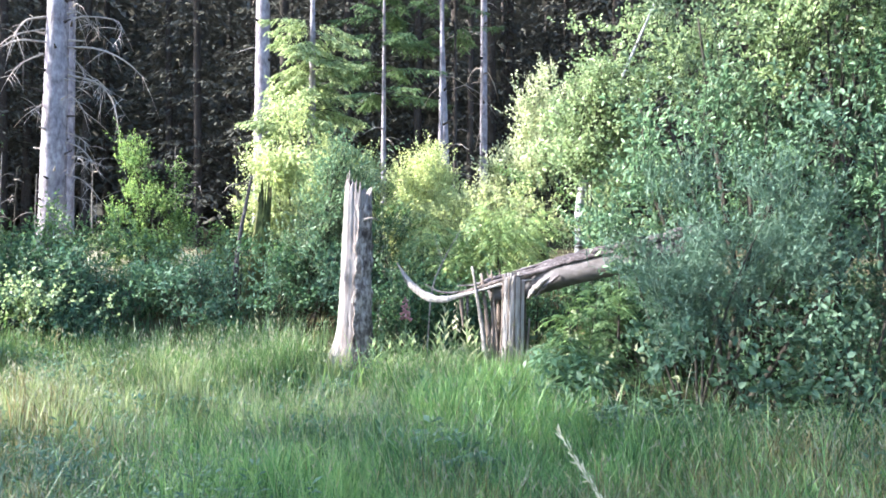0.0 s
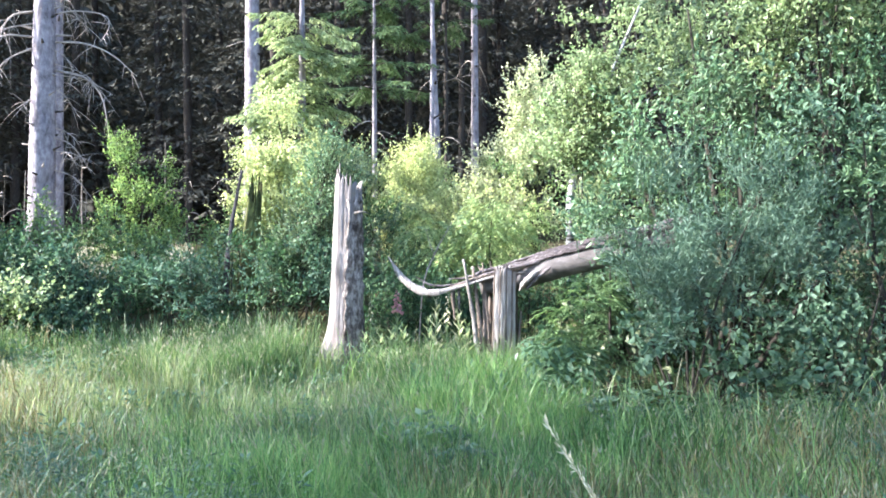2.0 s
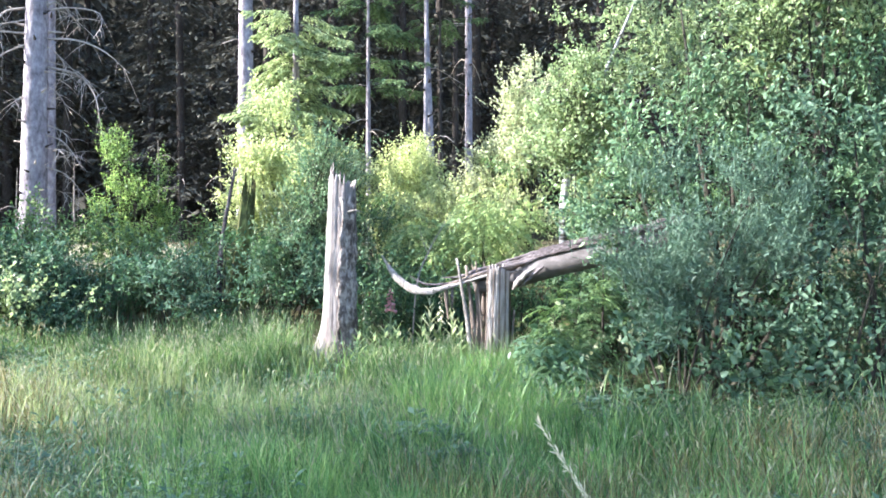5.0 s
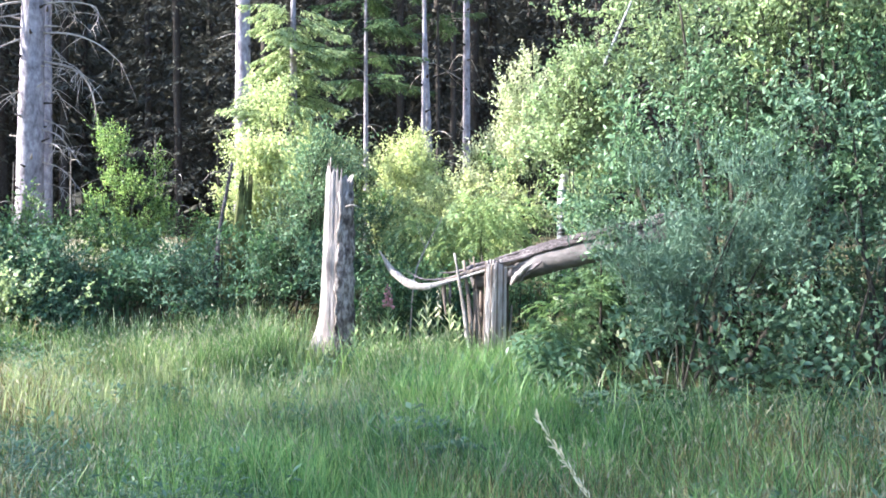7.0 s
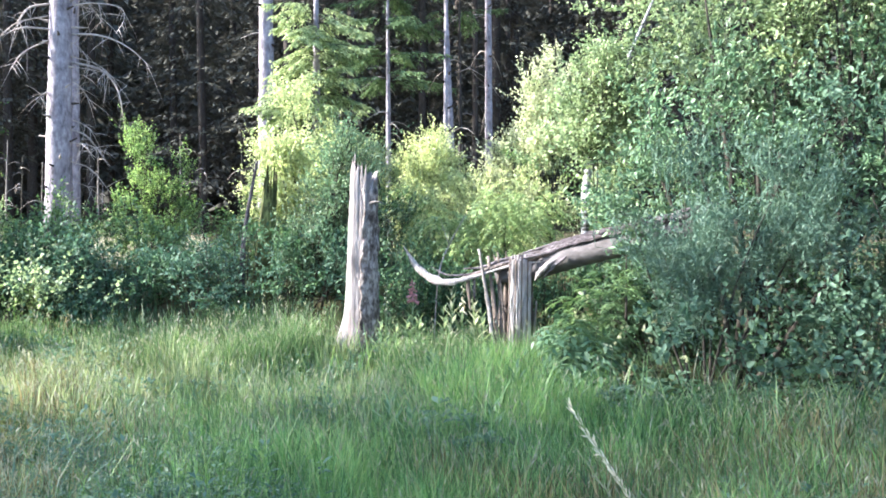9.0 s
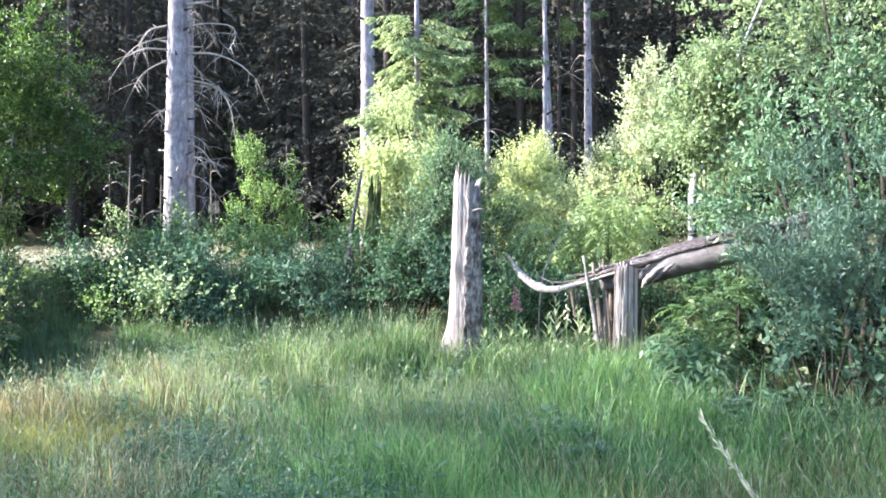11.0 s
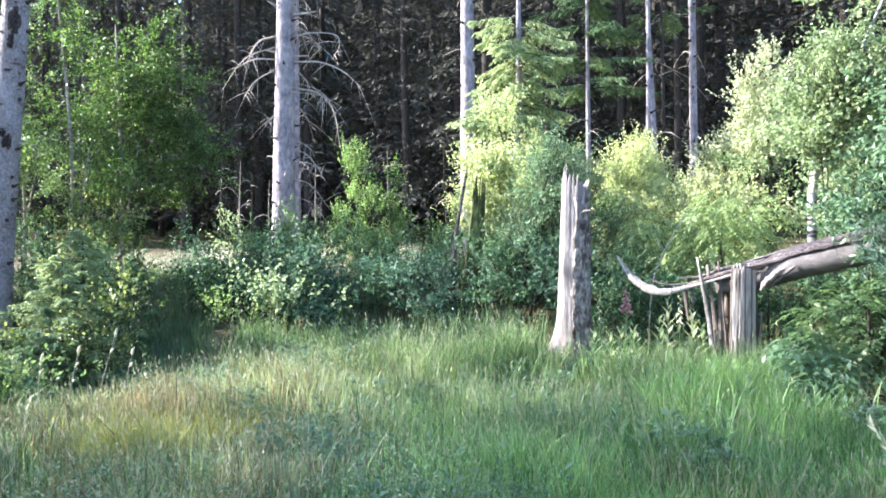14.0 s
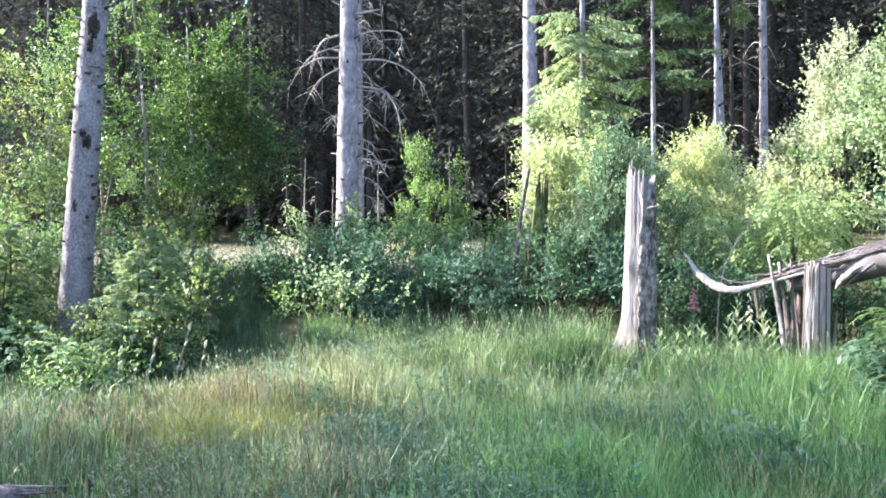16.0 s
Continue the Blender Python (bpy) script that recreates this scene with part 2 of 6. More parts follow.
# ---- mesh helpers ----


def mesh_of(name, verts, faces, smooth=False):
    """A mesh from an array of places and an array of faces with one number of corners."""
    verts, faces = np.asarray(verts, np.float32), np.asarray(faces, np.int32)
    me = bpy.data.meshes.new(name)
    n, k = faces.shape
    me.vertices.add(len(verts))
    me.vertices.foreach_set("co", verts.ravel())
    me.loops.add(n * k)
    me.loops.foreach_set("vertex_index", faces.ravel())
    me.polygons.add(n)
    me.polygons.foreach_set("loop_start", np.arange(n, dtype=np.int32) * k)
    if smooth:
        me.polygons.foreach_set("use_smooth", np.ones(n, bool))
    me.update(calc_edges=True)
    return me


def part(name, mesh, material, parent=None, label="", at=None, kind=""):
    mesh.materials.append(material)
    ob = new(name, mesh)
    if at is not None:
        ob.location = at
    ob.parent = parent
    return tagged(ob, label, kind=kind)


def thing(name, at, label, category, group="", kind=""):
    ob = new(name)
    ob.empty_display_size = 0.2
    ob.location = at
    return tagged(ob, label, category, group, kind)


def unit(v):
    return v / np.maximum(np.linalg.norm(v, axis=-1, keepdims=True), 1e-9)


def blades(pos, way, up, length, width, fold=0.25, wide=0.45):
    """Leaves: pointed four-cornered blades, folded a little along the middle."""
    way, length, width = unit(way), np.reshape(length, (-1, 1)), np.reshape(width, (-1, 1))
    side = unit(np.cross(way, up))
    nrm = np.cross(side, way)
    mid = pos + way * length * wide
    v = np.stack([pos, mid + side * width / 2 + nrm * width * fold, pos + way * length, mid - side * width / 2 + nrm * width * fold], 1)
    return v.reshape(-1, 3), np.arange(len(v) * 4).reshape(-1, 4)


def full_leaves(pos, way, up, length, width, fold=0.25):
    """Broad leaves with a rounded outline: two halves folded along the midrib."""
    way, length, width = unit(way), np.reshape(length, (-1, 1)), np.reshape(width, (-1, 1))
    side = unit(np.cross(way, up))
    nrm = np.cross(side, way)
    lift = nrm * width * fold
    lo, hi = pos + way * length * 0.25, pos + way * length * 0.68
    v = np.stack([pos, lo + side * width * 0.46 + lift, hi + side * width * 0.36 + lift, pos + way * length - nrm * length * 0.08,
                  hi - side * width * 0.36 + lift, lo - side * width * 0.46 + lift], 1)
    i = np.arange(len(v))[:, None, None] * 6
    return v.reshape(-1, 3), (i + np.array([[0, 1, 2, 3], [0, 3, 4, 5]])[None]).reshape(-1, 4)


def joined(pieces):
    vs, fs, k = [], [], 0
    for v, f in pieces:
        vs.append(v)
        fs.append(f + k)
        k += len(v)
    return np.concatenate(vs), np.concatenate(fs)


def bent(points, n):
    """n places along a smooth curve through the points."""
    p = np.asarray(points, float)
    p = np.concatenate([[2 * p[0] - p[1]], p, [2 * p[-1] - p[-2]]])
    out = []
    for s in np.linspace(0, len(p) - 3 - 1e-6, n):
        i = int(s)
        t = s - i
        a, b, c, d = p[i:i + 4]
        out.append(0.5 * (2 * b + (c - a) * t + (2 * a - 5 * b + 4 * c - d) * t * t + (3 * b - a - 3 * c + d) * t ** 3))
    return np.array(out)


def tube(points, radii, rings=10, seg=8, rough=0.0, flat=1.0, seed=0):
    """A tapered limb along a curve, a little uneven; flat < 1 squashes it to a splinter."""
    rng = np.random.default_rng(seed)
    c = bent(points, rings)
    r = np.interp(np.linspace(0, 1, rings), np.linspace(0, 1, len(radii)), radii)
    d = unit(np.gradient(c, axis=0))
    ref = np.array([0.3, 1.0, 0.2]) if abs(d[:, 2]).mean() > 0.6 else np.array([0.0, 0.0, 1.0])
    a = unit(np.cross(d, ref))
    b = np.cross(d, a)
    th = np.arange(seg) / seg * 2 * np.pi
    rad = r[:, None] * (1 + rough * rng.normal(size=(rings, seg)))
    v = c[:, None] + rad[..., None] * (a[:, None] * np.cos(th)[None, :, None] + flat * b[:, None] * np.sin(th)[None, :, None])
    v = np.concatenate([v.reshape(-1, 3), c[:1], c[-1:]])
    f = []
    for i in range(rings - 1):
        for j in range(seg):
            k = (j + 1) % seg
            f.append((i * seg + j, i * seg + k, (i + 1) * seg + k, (i + 1) * seg + j))
    n = rings * seg
    for j in range(0, seg, 2):
        k, l = (j + 1) % seg, (j + 2) % seg
        f.append((n, l, k, j))
        m = (rings - 1) * seg
        f.append((n + 1, m + j, m + k, m + l))
    return v, np.array(f)


def ground_height(x, y):
    """Flat meadow, a bank behind it and a gentle rise into the forest."""
    x, y = np.asarray(x, float), np.asarray(y, float)
    s = np.clip((y - 6.9) / 7.6, 0, 1)
    h = 1.3 * s * s * (3 - 2 * s) + np.clip(y - 14.2, 0, 40) * 0.075 + np.clip(y - 54, 0, 400) * 0.42
    far = np.clip((np.abs(x) - 26) / 60, 0, 1)
    return h + far * 1.5 + 0.05 * np.sin(x * 1.3 + 0.4) * np.sin(y * 1.1) + 0.03 * np.sin(x * 3.1) * np.cos(y * 2.7 + 1)


def gz(x, y):
    return float(ground_height(x, y))


# ---- ground ----
axis_x = np.concatenate([-np.geomspace(400, 16, 24), np.linspace(-15, 12, 84), np.geomspace(13, 400, 24)])
axis_y = np.concatenate([-np.geomspace(400, 6, 22), np.linspace(-5, 24, 88), np.geomspace(25, 600, 30)])
gx, gy = np.meshgrid(axis_x, axis_y)
gv = np.stack([gx, gy, ground_height(gx, gy)], -1).reshape(-1, 3)
nx = len(axis_x)
q = (np.arange(len(axis_y) - 1)[:, None] * nx + np.arange(nx - 1)[None]).ravel()
ground = part("ground", mesh_of("ground", gv, np.stack([q, q + 1, q + nx + 1, q + nx], 1), True), SOIL)
tagged(ground, "brown soil and leaf litter rising into the forest", "ground", kind="structure")

# ---- plants: how they grow ----


def grown(seed, blobs, twigs, per, size, width, twig=0.3, up=0.3, droop=0.0, shell=0.4, gap=-0.12, freq=1.1, loose=0.8, clump=0.15, broad=False):
    """Leaves on twigs in the given rounded masses (centre and radii), with gaps and an uneven outline. Returns leaves and twigs."""
    rng = np.random.default_rng(seed)
    bl = np.array(blobs, float)
    w = np.prod(bl[:, 3:], axis=1) ** (2 / 3)
    many = max(10, twigs // 24)
    pick = rng.choice(len(bl), many, p=w / w.sum())
    out = unit(rng.normal(size=(many, 3)))
    c = bl[pick, :3] + out * bl[pick, 3:] * (rng.random((many, 1)) ** shell)
    nz = np.array([noise.noise(Vector(p) * freq + Vector((seed, 0, 0))) + 0.5 * noise.noise(Vector(p) * freq * 2.7) for p in c])
    keep = nz > gap
    c, out, nz = c[keep], out[keep], nz[keep]
    c = c + out * nz[:, None] * 0.3
    spray = unit(out + rng.normal(size=c.shape) * 0.7 + np.array([0, 0, up]))
    n = int(twigs * keep.mean())
    own = rng.integers(0, len(c), n)
    far = rng.normal(size=(n, 1)) * clump * 1.3
    c = c[own] + spray[own] * far + rng.normal(size=(n, 3)) * clump * np.array([0.75, 0.75, 0.5])
    out = out[own]
    way = unit(out * 0.4 + spray[own] * 0.7 + rng.normal(size=(n, 3)) * 0.5 + np.array([0, 0, up]))
    ln = twig * rng.uniform(0.6, 1.4, (n, 1))
    s = (np.arange(per) + rng.random((n, per))) / per
    pos = c[:, None] + way[:, None] * (s[..., None] * ln[:, None]) - np.array([0, 0, 1.0]) * (droop * 0.4 * s[..., None] ** 2 * ln[:, None])
    lw = unit(way[:, None] * 0.5 + rng.normal(size=(n, per, 3)) * loose - np.array([0, 0, droop]))
    lu = unit(rng.normal(size=(n, per, 3)) * 0.55 + np.array([0, 0, 0.8]) + out[:, None] * 0.35)
    k = rng.uniform(0.6, 1.25, n * per)
    lv = (full_leaves if broad else blades)(pos.reshape(-1, 3), lw.reshape(-1, 3), lu.reshape(-1, 3), size * k, width * k)
    tv = blades(c - way * ln * 0.5, way, np.tile([0.2, 0.1, 1.0], (n, 1)), ln[:, 0] * 1.5, np.full(n, 0.008), 0.0, 0.3)
    return lv, tv


def plant(name, at, label, category, seed, blobs, twigs, per, size, width, leaf, stems=(), bark=None, group="", crown="crown", twig_bark=None, **how):
    """A leafy shrub or tree: stems (points, radii) and a crown of leaves on twigs. Numbers are from its foot."""
    ob = thing(name, at, label, category, group)
    bark = bark or BARK_TWIG
    for i, (pts, rad) in enumerate(stems):
        v, f = tube(pts, rad, 12, 7, 0.04, seed=seed + i)
        part("trunk" if i == 0 else "limb", mesh_of("stem", v, f, True), bark, ob)
    lv, tv = grown(seed, blobs, twigs, per, size, width, **how)
    part(crown, mesh_of("leaves", *lv), leaf, ob, kind="stuff")
    part("twig_mass", mesh_of("twigs", *tv), twig_bark or BARK_TWIG, ob, kind="stuff")
    return ob


def stems_to(blobs, radius, seed, foot=0.12):
    """Stems that fork from the foot into each leafy mass."""
    rng = np.random.default_rng(seed)
    res = []
    for b in blobs:
        p = np.array(b[:3], float)
        base = np.array([rng.uniform(-foot, foot), rng.uniform(-foot, foot), -0.1])
        tip = p + [0, 0, b[5] * 0.6]
        mid = base * 0.5 + tip * 0.5 + [*(rng.normal(size=2) * 0.15 * np.linalg.norm(tip[:2])), 0.12 * tip[2]]
        res.append(([base, mid, tip], [radius, radius * 0.7, radius * 0.2]))
    return res


def spruce_crown(seed, low, high, reach, whorl=0.5, per=30, size=0.4, width=0.07, arms=6, fine_to=None, sag=(0.25, 0.7)):
    """Drooping spruce boughs in whorls, each with hanging side twigs."""
    rng = np.random.default_rng(seed)
    pos, way, ln = [], [], []
    z = low
    while z < high:
        k = (high - z) / (high - low)
        r = reach * (0.25 + 0.75 * k ** 0.75)
        coarse = fine_to is not None and z > fine_to
        for a in range(arms):
            th = rng.uniform(0, 2 * np.pi)
            rr = r * rng.uniform(0.6, 1.1)
            m = int(per * (0.4 + 0.6 * k)) // (5 if coarse else 1)
            s = rng.random(m) ** 0.7
            d = np.array([math.cos(th), math.sin(th), 0.0])
            z0, fall = z + rng.uniform(-0.3, 0.3) * whorl, rng.uniform(*sag)
            side = np.array([-d[1], d[0], 0]) * rng.choice([-1, 1], m)[:, None]
            off = rng.random(m) ** 0.8 * (1 - 0.75 * s) * np.minimum(0.5 * rr, 0.75)
            c = d * (s * rr + off * 0.5)[:, None] + side * off[:, None] + np.array([0, 0, 1.0]) * (z0 + 0.15 * rr * s - fall * rr * s ** 1.8 - off * rng.uniform(0.1, 0.7))[:, None]
            w = unit(side * rng.uniform(0.2, 0.9, m)[:, None] + d * rng.uniform(0.4, 1.0, m)[:, None] + np.array([0, 0, -1.0]) * rng.uniform(0.0, 0.9, m)[:, None])
            pos.append(c)
            way.append(w)
            ln.append(size * rng.uniform(0.5, 1.3, m) * (2.6 if coarse else 1))
        z += whorl * rng.uniform(0.7, 1.3)
    pos, way, ln = np.concatenate(pos), np.concatenate(way), np.concatenate(ln)
    up = unit(rng.normal(size=pos.shape) * 0.4 + [0, 0, 1.0])
    return blades(pos, way, up, ln, np.where(ln > 1.35 * size, 2.6, 1.0) * width * rng.uniform(0.6, 1.4, len(ln)), 0.15, 0.5)


def spruce_sprays(seed, low, high, reach, tiers, arms, twig=0.3, blade=0.075, width=0.02, rise=0.25, fall=0.6, stop=None):
    """Young spruce boughs: each a drooping axis with a flat fan of side twigs, and needled shoots on every twig.
    Returns the shoots and, apart, the bough axes. stop: the height above which the trunk is bare."""
    rng = np.random.default_rng(seed)
    pos, way, ln, nrm, axes = [], [], [], [], []
    for z in np.linspace(low, stop or high, tiers):
        k = (high - z) / (high - low)
        for a in range(arms):
            th = rng.uniform(0, 2 * np.pi)
            r = reach * (0.12 + 0.88 * k ** 0.8) * rng.uniform(0.55, 1.15)
            d = np.array([math.cos(th), math.sin(th), 0.0])
            z0, up, dn = z + rng.uniform(-0.15, 0.15), rise * rng.uniform(0.5, 1.5), fall * rng.uniform(0.6, 1.4)
            line = lambda s: d * (s * r)[:, None] + np.array([0, 0, 1.0]) * (z0 + r * (up * s - dn * s ** 2 + 0.35 * dn * s ** 4))[:, None]
            axes.append(tube(line(np.linspace(0, 0.95, 4)), [0.009 * r, 0.006 * r, 0.002], 5, 4, seed=a))
            m = int(9 + r * 20)
            s = np.sort(rng.uniform(0.12, 1.0, m))
            p = line(s)
            ax = unit(line(s + 0.02) - p)
            side = np.cross([0, 0, 1.0], d) * np.where(np.arange(m) % 2, 1, -1)[:, None]
            sw = unit(ax * rng.uniform(0.5, 0.9, (m, 1)) + side * rng.uniform(0.5, 1.0, (m, 1)) - np.array([0, 0, 1.0]) * rng.uniform(0.1, 0.65, (m, 1)))
            sl = twig * (1.15 - 0.75 * s) * rng.uniform(0.6, 1.2, m) * min(1, 0.35 + r)
            q = 9
            u = (np.arange(q) + rng.random((m, q))) / q
            tp = p[:, None] + sw[:, None] * (u * sl[:, None])[..., None] - np.array([0, 0, 1.0]) * (0.3 * u ** 2 * sl[:, None])[..., None]
            out = unit(np.cross(sw, [0, 0, 1.0]))[:, None] * np.where(np.arange(q) % 2, 1, -1)[None, :, None]
            tw = unit(sw[:, None] * 0.9 + out * rng.uniform(0.3, 0.9, (m, q, 1)) + rng.normal(size=(m, q, 3)) * 0.2 - np.array([0, 0, 0.25]))
            pos.append(tp.reshape(-1, 3))
            way.append(tw.reshape(-1, 3))
            ln.append((blade * (1.2 - 0.5 * u) * rng.uniform(0.7, 1.3, (m, q))).ravel())
            nrm.append(unit(rng.normal(size=(m * q, 3)) * 0.4 + [0, 0, 1.0]))
    pos, way, ln, nrm = (np.concatenate(a) for a in (pos, way, ln, nrm))
    return blades(pos, way, nrm, ln, width * rng.uniform(0.7, 1.3, len(ln)), 0.15, 0.4), joined(axes)


def young_spruce(x, y, low, high, reach, seed, needles, label, tiers, arms, trunk=0.05, bark=None, bare=0, **how):
    """A young spruce on the ground at x, y; low and high are heights above its foot."""
    ob = thing("young_spruce", (x, y, gz(x, y)), label, "tree", "young spruces")
    v, f = tube([[0, 0, -0.1], [0.02, 0, high * 0.5], [0.03, 0, high]], [trunk * 1.2, trunk, trunk * 0.5, 0.006], 24, 8, 0.03, 1.0, seed)
    part("trunk", mesh_of("trunk", v, f, True), bark or BARK_DARK, ob)
    crown, axes = spruce_sprays(seed, low, high, reach, tiers, arms, **how)
    part("crown", mesh_of("crown", *crown), needles, ob, kind="stuff")
    part("bough_mass", mesh_of("boughs", *axes), BARK_TWIG, ob, kind="stuff")
    for v, f in bare_twigs(seed, low * 0.4, low * 1.1, bare, 0.9, trunk):
        part("dead_branch", mesh_of("branch", v, f), WOOD_DEAD, ob)
    return ob


def pinnate(seed, blobs, count, length, pairs, leaflet, wide, droop=0.5):
    """Compound leaves in the given masses: a bending stalk with paired narrow leaflets."""
    rng = np.random.default_rng(seed)
    bl = np.array(blobs, float)
    w = np.prod(bl[:, 3:], axis=1) ** (2 / 3)
    pick = rng.choice(len(bl), count, p=w / w.sum())
    out = unit(rng.normal(size=(count, 3)))
    c = bl[pick, :3] + out * bl[pick, 3:] * rng.random((count, 1)) ** 0.45
    way = unit(out * [1, 1, 0.3] + rng.normal(size=(count, 3)) * 0.35 + [0, 0, 0.15])
    L = length * rng.uniform(0.6, 1.3, count)
    u = (np.arange(pairs * 2 + 1) // 2 + 1.0) / (pairs + 0.6)
    p = c[:, None] + way[:, None] * (u[None] * L[:, None])[..., None] - np.array([0, 0, 1.0]) * (droop * u[None] ** 2 * L[:, None])[..., None]
    ax = unit(way[:, None] - np.array([0, 0, 2.0]) * (droop * u[None])[..., None])
    side = unit(np.cross(way, [0, 0, 1.0]))[:, None] * np.where(np.arange(len(u)) % 2, 1, -1)[None, :, None]
    side = np.where((np.arange(len(u)) == len(u) - 1)[None, :, None], 0 * side, side)
    lw = unit(ax * 0.55 + side * 0.9 - np.array([0, 0, 0.3 * droop]) + rng.normal(size=p.shape) * 0.12)
    ll = (leaflet * (1.15 - 0.45 * np.abs(u - 0.45))[None] * (L / length)[:, None] * rng.uniform(0.85, 1.15, p.shape[:2])).ravel()
    up = unit(rng.normal(size=(count, 1, 3)) * 0.3 + [0, 0, 1.0]) * np.ones(p.shape)
    stalk = blades(c, unit(way - [0, 0, droop * 0.6]), np.tile([0.3, 0.2, 1.0], (count, 1)), L, np.full(count, 0.006), 0.0, 0.3)
    return blades(p.reshape(-1, 3), lw.reshape(-1, 3), up.reshape(-1, 3), ll, ll * wide), stalk


def rowan(x, y, label, seed, blobs, count, leaf, length=0.2, pairs=6, leaflet=0.07, wide=0.28, droop=0.5, stem=0.012, name="rowan_shrub"):
    """A shrub of compound leaves; blobs are given in the world."""
    g0 = gz(x, y)
    bl = [(bx - x, by - y, bz - g0, rx, ry, rz) for bx, by, bz, rx, ry, rz in blobs]
    ob = thing(name, (x, y, g0), label, "shrub", "shrubs with compound leaves")
    for i, (pts, rad) in enumerate(stems_to(bl, stem, seed)):
        v, f = tube(pts, rad, 12, 6, 0.04, seed=seed + i)
        part("trunk" if i == 0 else "limb", mesh_of("stem", v, f, True), BARK_TWIG, ob)
    lv, sv = pinnate(seed, bl, count, length, pairs, leaflet, wide, droop)
    part("crown", mesh_of("leaves", *lv), leaf, ob, kind="stuff")
    part("stalk_mass", mesh_of("stalks", *sv), leaf, ob, kind="stuff")
    return ob


def bare_twigs(seed, low, high, count, reach, radius):
    """Thin dead branches that hang from the lower trunk."""
    rng = np.random.default_rng(seed)
    out = []
    for i in range(count):
        th, z, r = rng.uniform(0, 6.28), rng.uniform(low, high), reach * rng.uniform(0.4, 1.1)
        d = np.array([math.cos(th), math.sin(th)])
        out.append(tube([[*(d * radius * 0.7), z], [*(d * r * 0.5), z + rng.uniform(-0.05, 0.1) * r], [*(d * r), z - rng.uniform(0.2, 0.6) * r]], [0.018, 0.012, 0.004], 4, 3, seed=i))
    return out

# ---- the broken snag ----


def snag(rng_seed, foot, height, radii, spikes, lean=(0.0, 0.0), root=None, slope=0.0):
    """A standing broken trunk: fluted split wood, ragged top, hollow inside. Numbers from its foot."""
    rng = np.random.default_rng(rng_seed)
    seg, rows = 64, 44
    th = np.arange(seg) / seg * 2 * np.pi
    flute = np.interp(np.arange(seg), np.arange(0, seg + 1, 2), np.append(rng.normal(size=seg // 2), 0)) * 0.035 + 0.02 * np.sin(th * 5 + 1)
    top = height * (1 + spikes * rng.normal(size=seg) * 0.5 - spikes * np.abs(rng.normal(size=seg)))
    top = np.where(np.arange(seg) % 3 == 0, top + height * spikes * 0.9, top)
    top = top + height * slope * np.cos(th - 3.6)
    out = []
    for i in range(rows):
        t = i / (rows - 1)
        z = t * top
        r = np.interp(t, np.linspace(0, 1, len(radii)), radii) * (1 + flute * (0.6 + 0.8 * t) + 0.012 * rng.normal(size=seg))
        if root is not None:
            for a, amount in root:
                r = r + amount * np.exp(-((np.angle(np.exp(1j * (th - a)))) / 0.35) ** 2) * max(0, 1 - t * 2.4) ** 2.2
        out.append(np.stack([r * np.cos(th) + lean[0] * z, r * np.sin(th) + lean[1] * z, z - 0.15 * (1 - t)], 1))
    edge = out[-1]
    mid = edge.mean(0)
    out.append(mid + (edge - mid) * [0.72, 0.72, 1] - [0, 0, 0.03])
    out.append(mid + (edge - mid) * [0.45, 0.45, 0] - [0, 0, height * 0.14])
    out.append(mid + (edge - mid) * [0.05, 0.05, 0] - [0, 0, height * 0.16])
    v = np.concatenate(out)
    q = (np.arange(len(out) - 1)[:, None] * seg + np.arange(seg)[None])
    nxt = (np.arange(len(out) - 1)[:, None] * seg + (np.arange(seg)[None] + 1) % seg)
    return v, np.stack([q, nxt, nxt + seg, q + seg], -1).reshape(-1, 4)


def bark_shell(seed, a0, a1, z0, z1, radii, height, lean, lift=0.02, ragged=0.3):
    """A plate of loose bark round part of a trunk."""
    rng = np.random.default_rng(seed)
    rows, cols = 46, 26
    out = []
    for i in range(rows):
        t = i / (rows - 1)
        wob = ragged * (noise.noise(Vector((t * 5, seed, 0))) + 0.5 * noise.noise(Vector((t * 16, seed, 4))))
        wob2 = 0.3 * ragged * noise.noise(Vector((t * 7, seed + 9, 0)))
        for j in range(cols):
            a = a0 + wob + (a1 + wob2 - a0 - wob) * j / (cols - 1)
            zz = z0 + (z1 - z0) * t + (0.12 * noise.noise(Vector((a * 3, 0, seed))) if i in (0, rows - 1) else 0)
            r = np.interp(zz / height, np.linspace(0, 1, len(radii)), radii) + lift + 0.03 * noise.noise(Vector((a * 4, zz * 5, seed))) + 0.018 * noise.noise(Vector((a * 11, zz * 14, seed))) + 0.006 * rng.normal()
            out.append((r * math.cos(a) + lean[0] * zz, r * math.sin(a) + lean[1] * zz, zz))
    q = (np.arange(rows - 1)[:, None] * cols + np.arange(cols - 1)[None]).ravel()
    return np.array(out), np.stack([q, q + 1, q + cols + 1, q + cols], 1)


def splinter(parent, pts, rad, mat=None, flat=0.4, seed=1, name="splinter", label="", seg=6, rings=10):
    v, f = tube(pts, rad, rings, seg, 0.13, flat, seed)
    return part(name, mesh_of(name, v, f), mat or WOOD_GREY, parent, label)


SNAG_R = [0.25, 0.212, 0.192, 0.182, 0.174, 0.166, 0.158, 0.15]
snag_foot = (-1.08, 9.02, gz(-1.08, 9.02) - 0.18)
tall_snag = thing("tree_snag", snag_foot, "tall broken tree trunk with pale split wood and dark flaky bark", "tree stump")
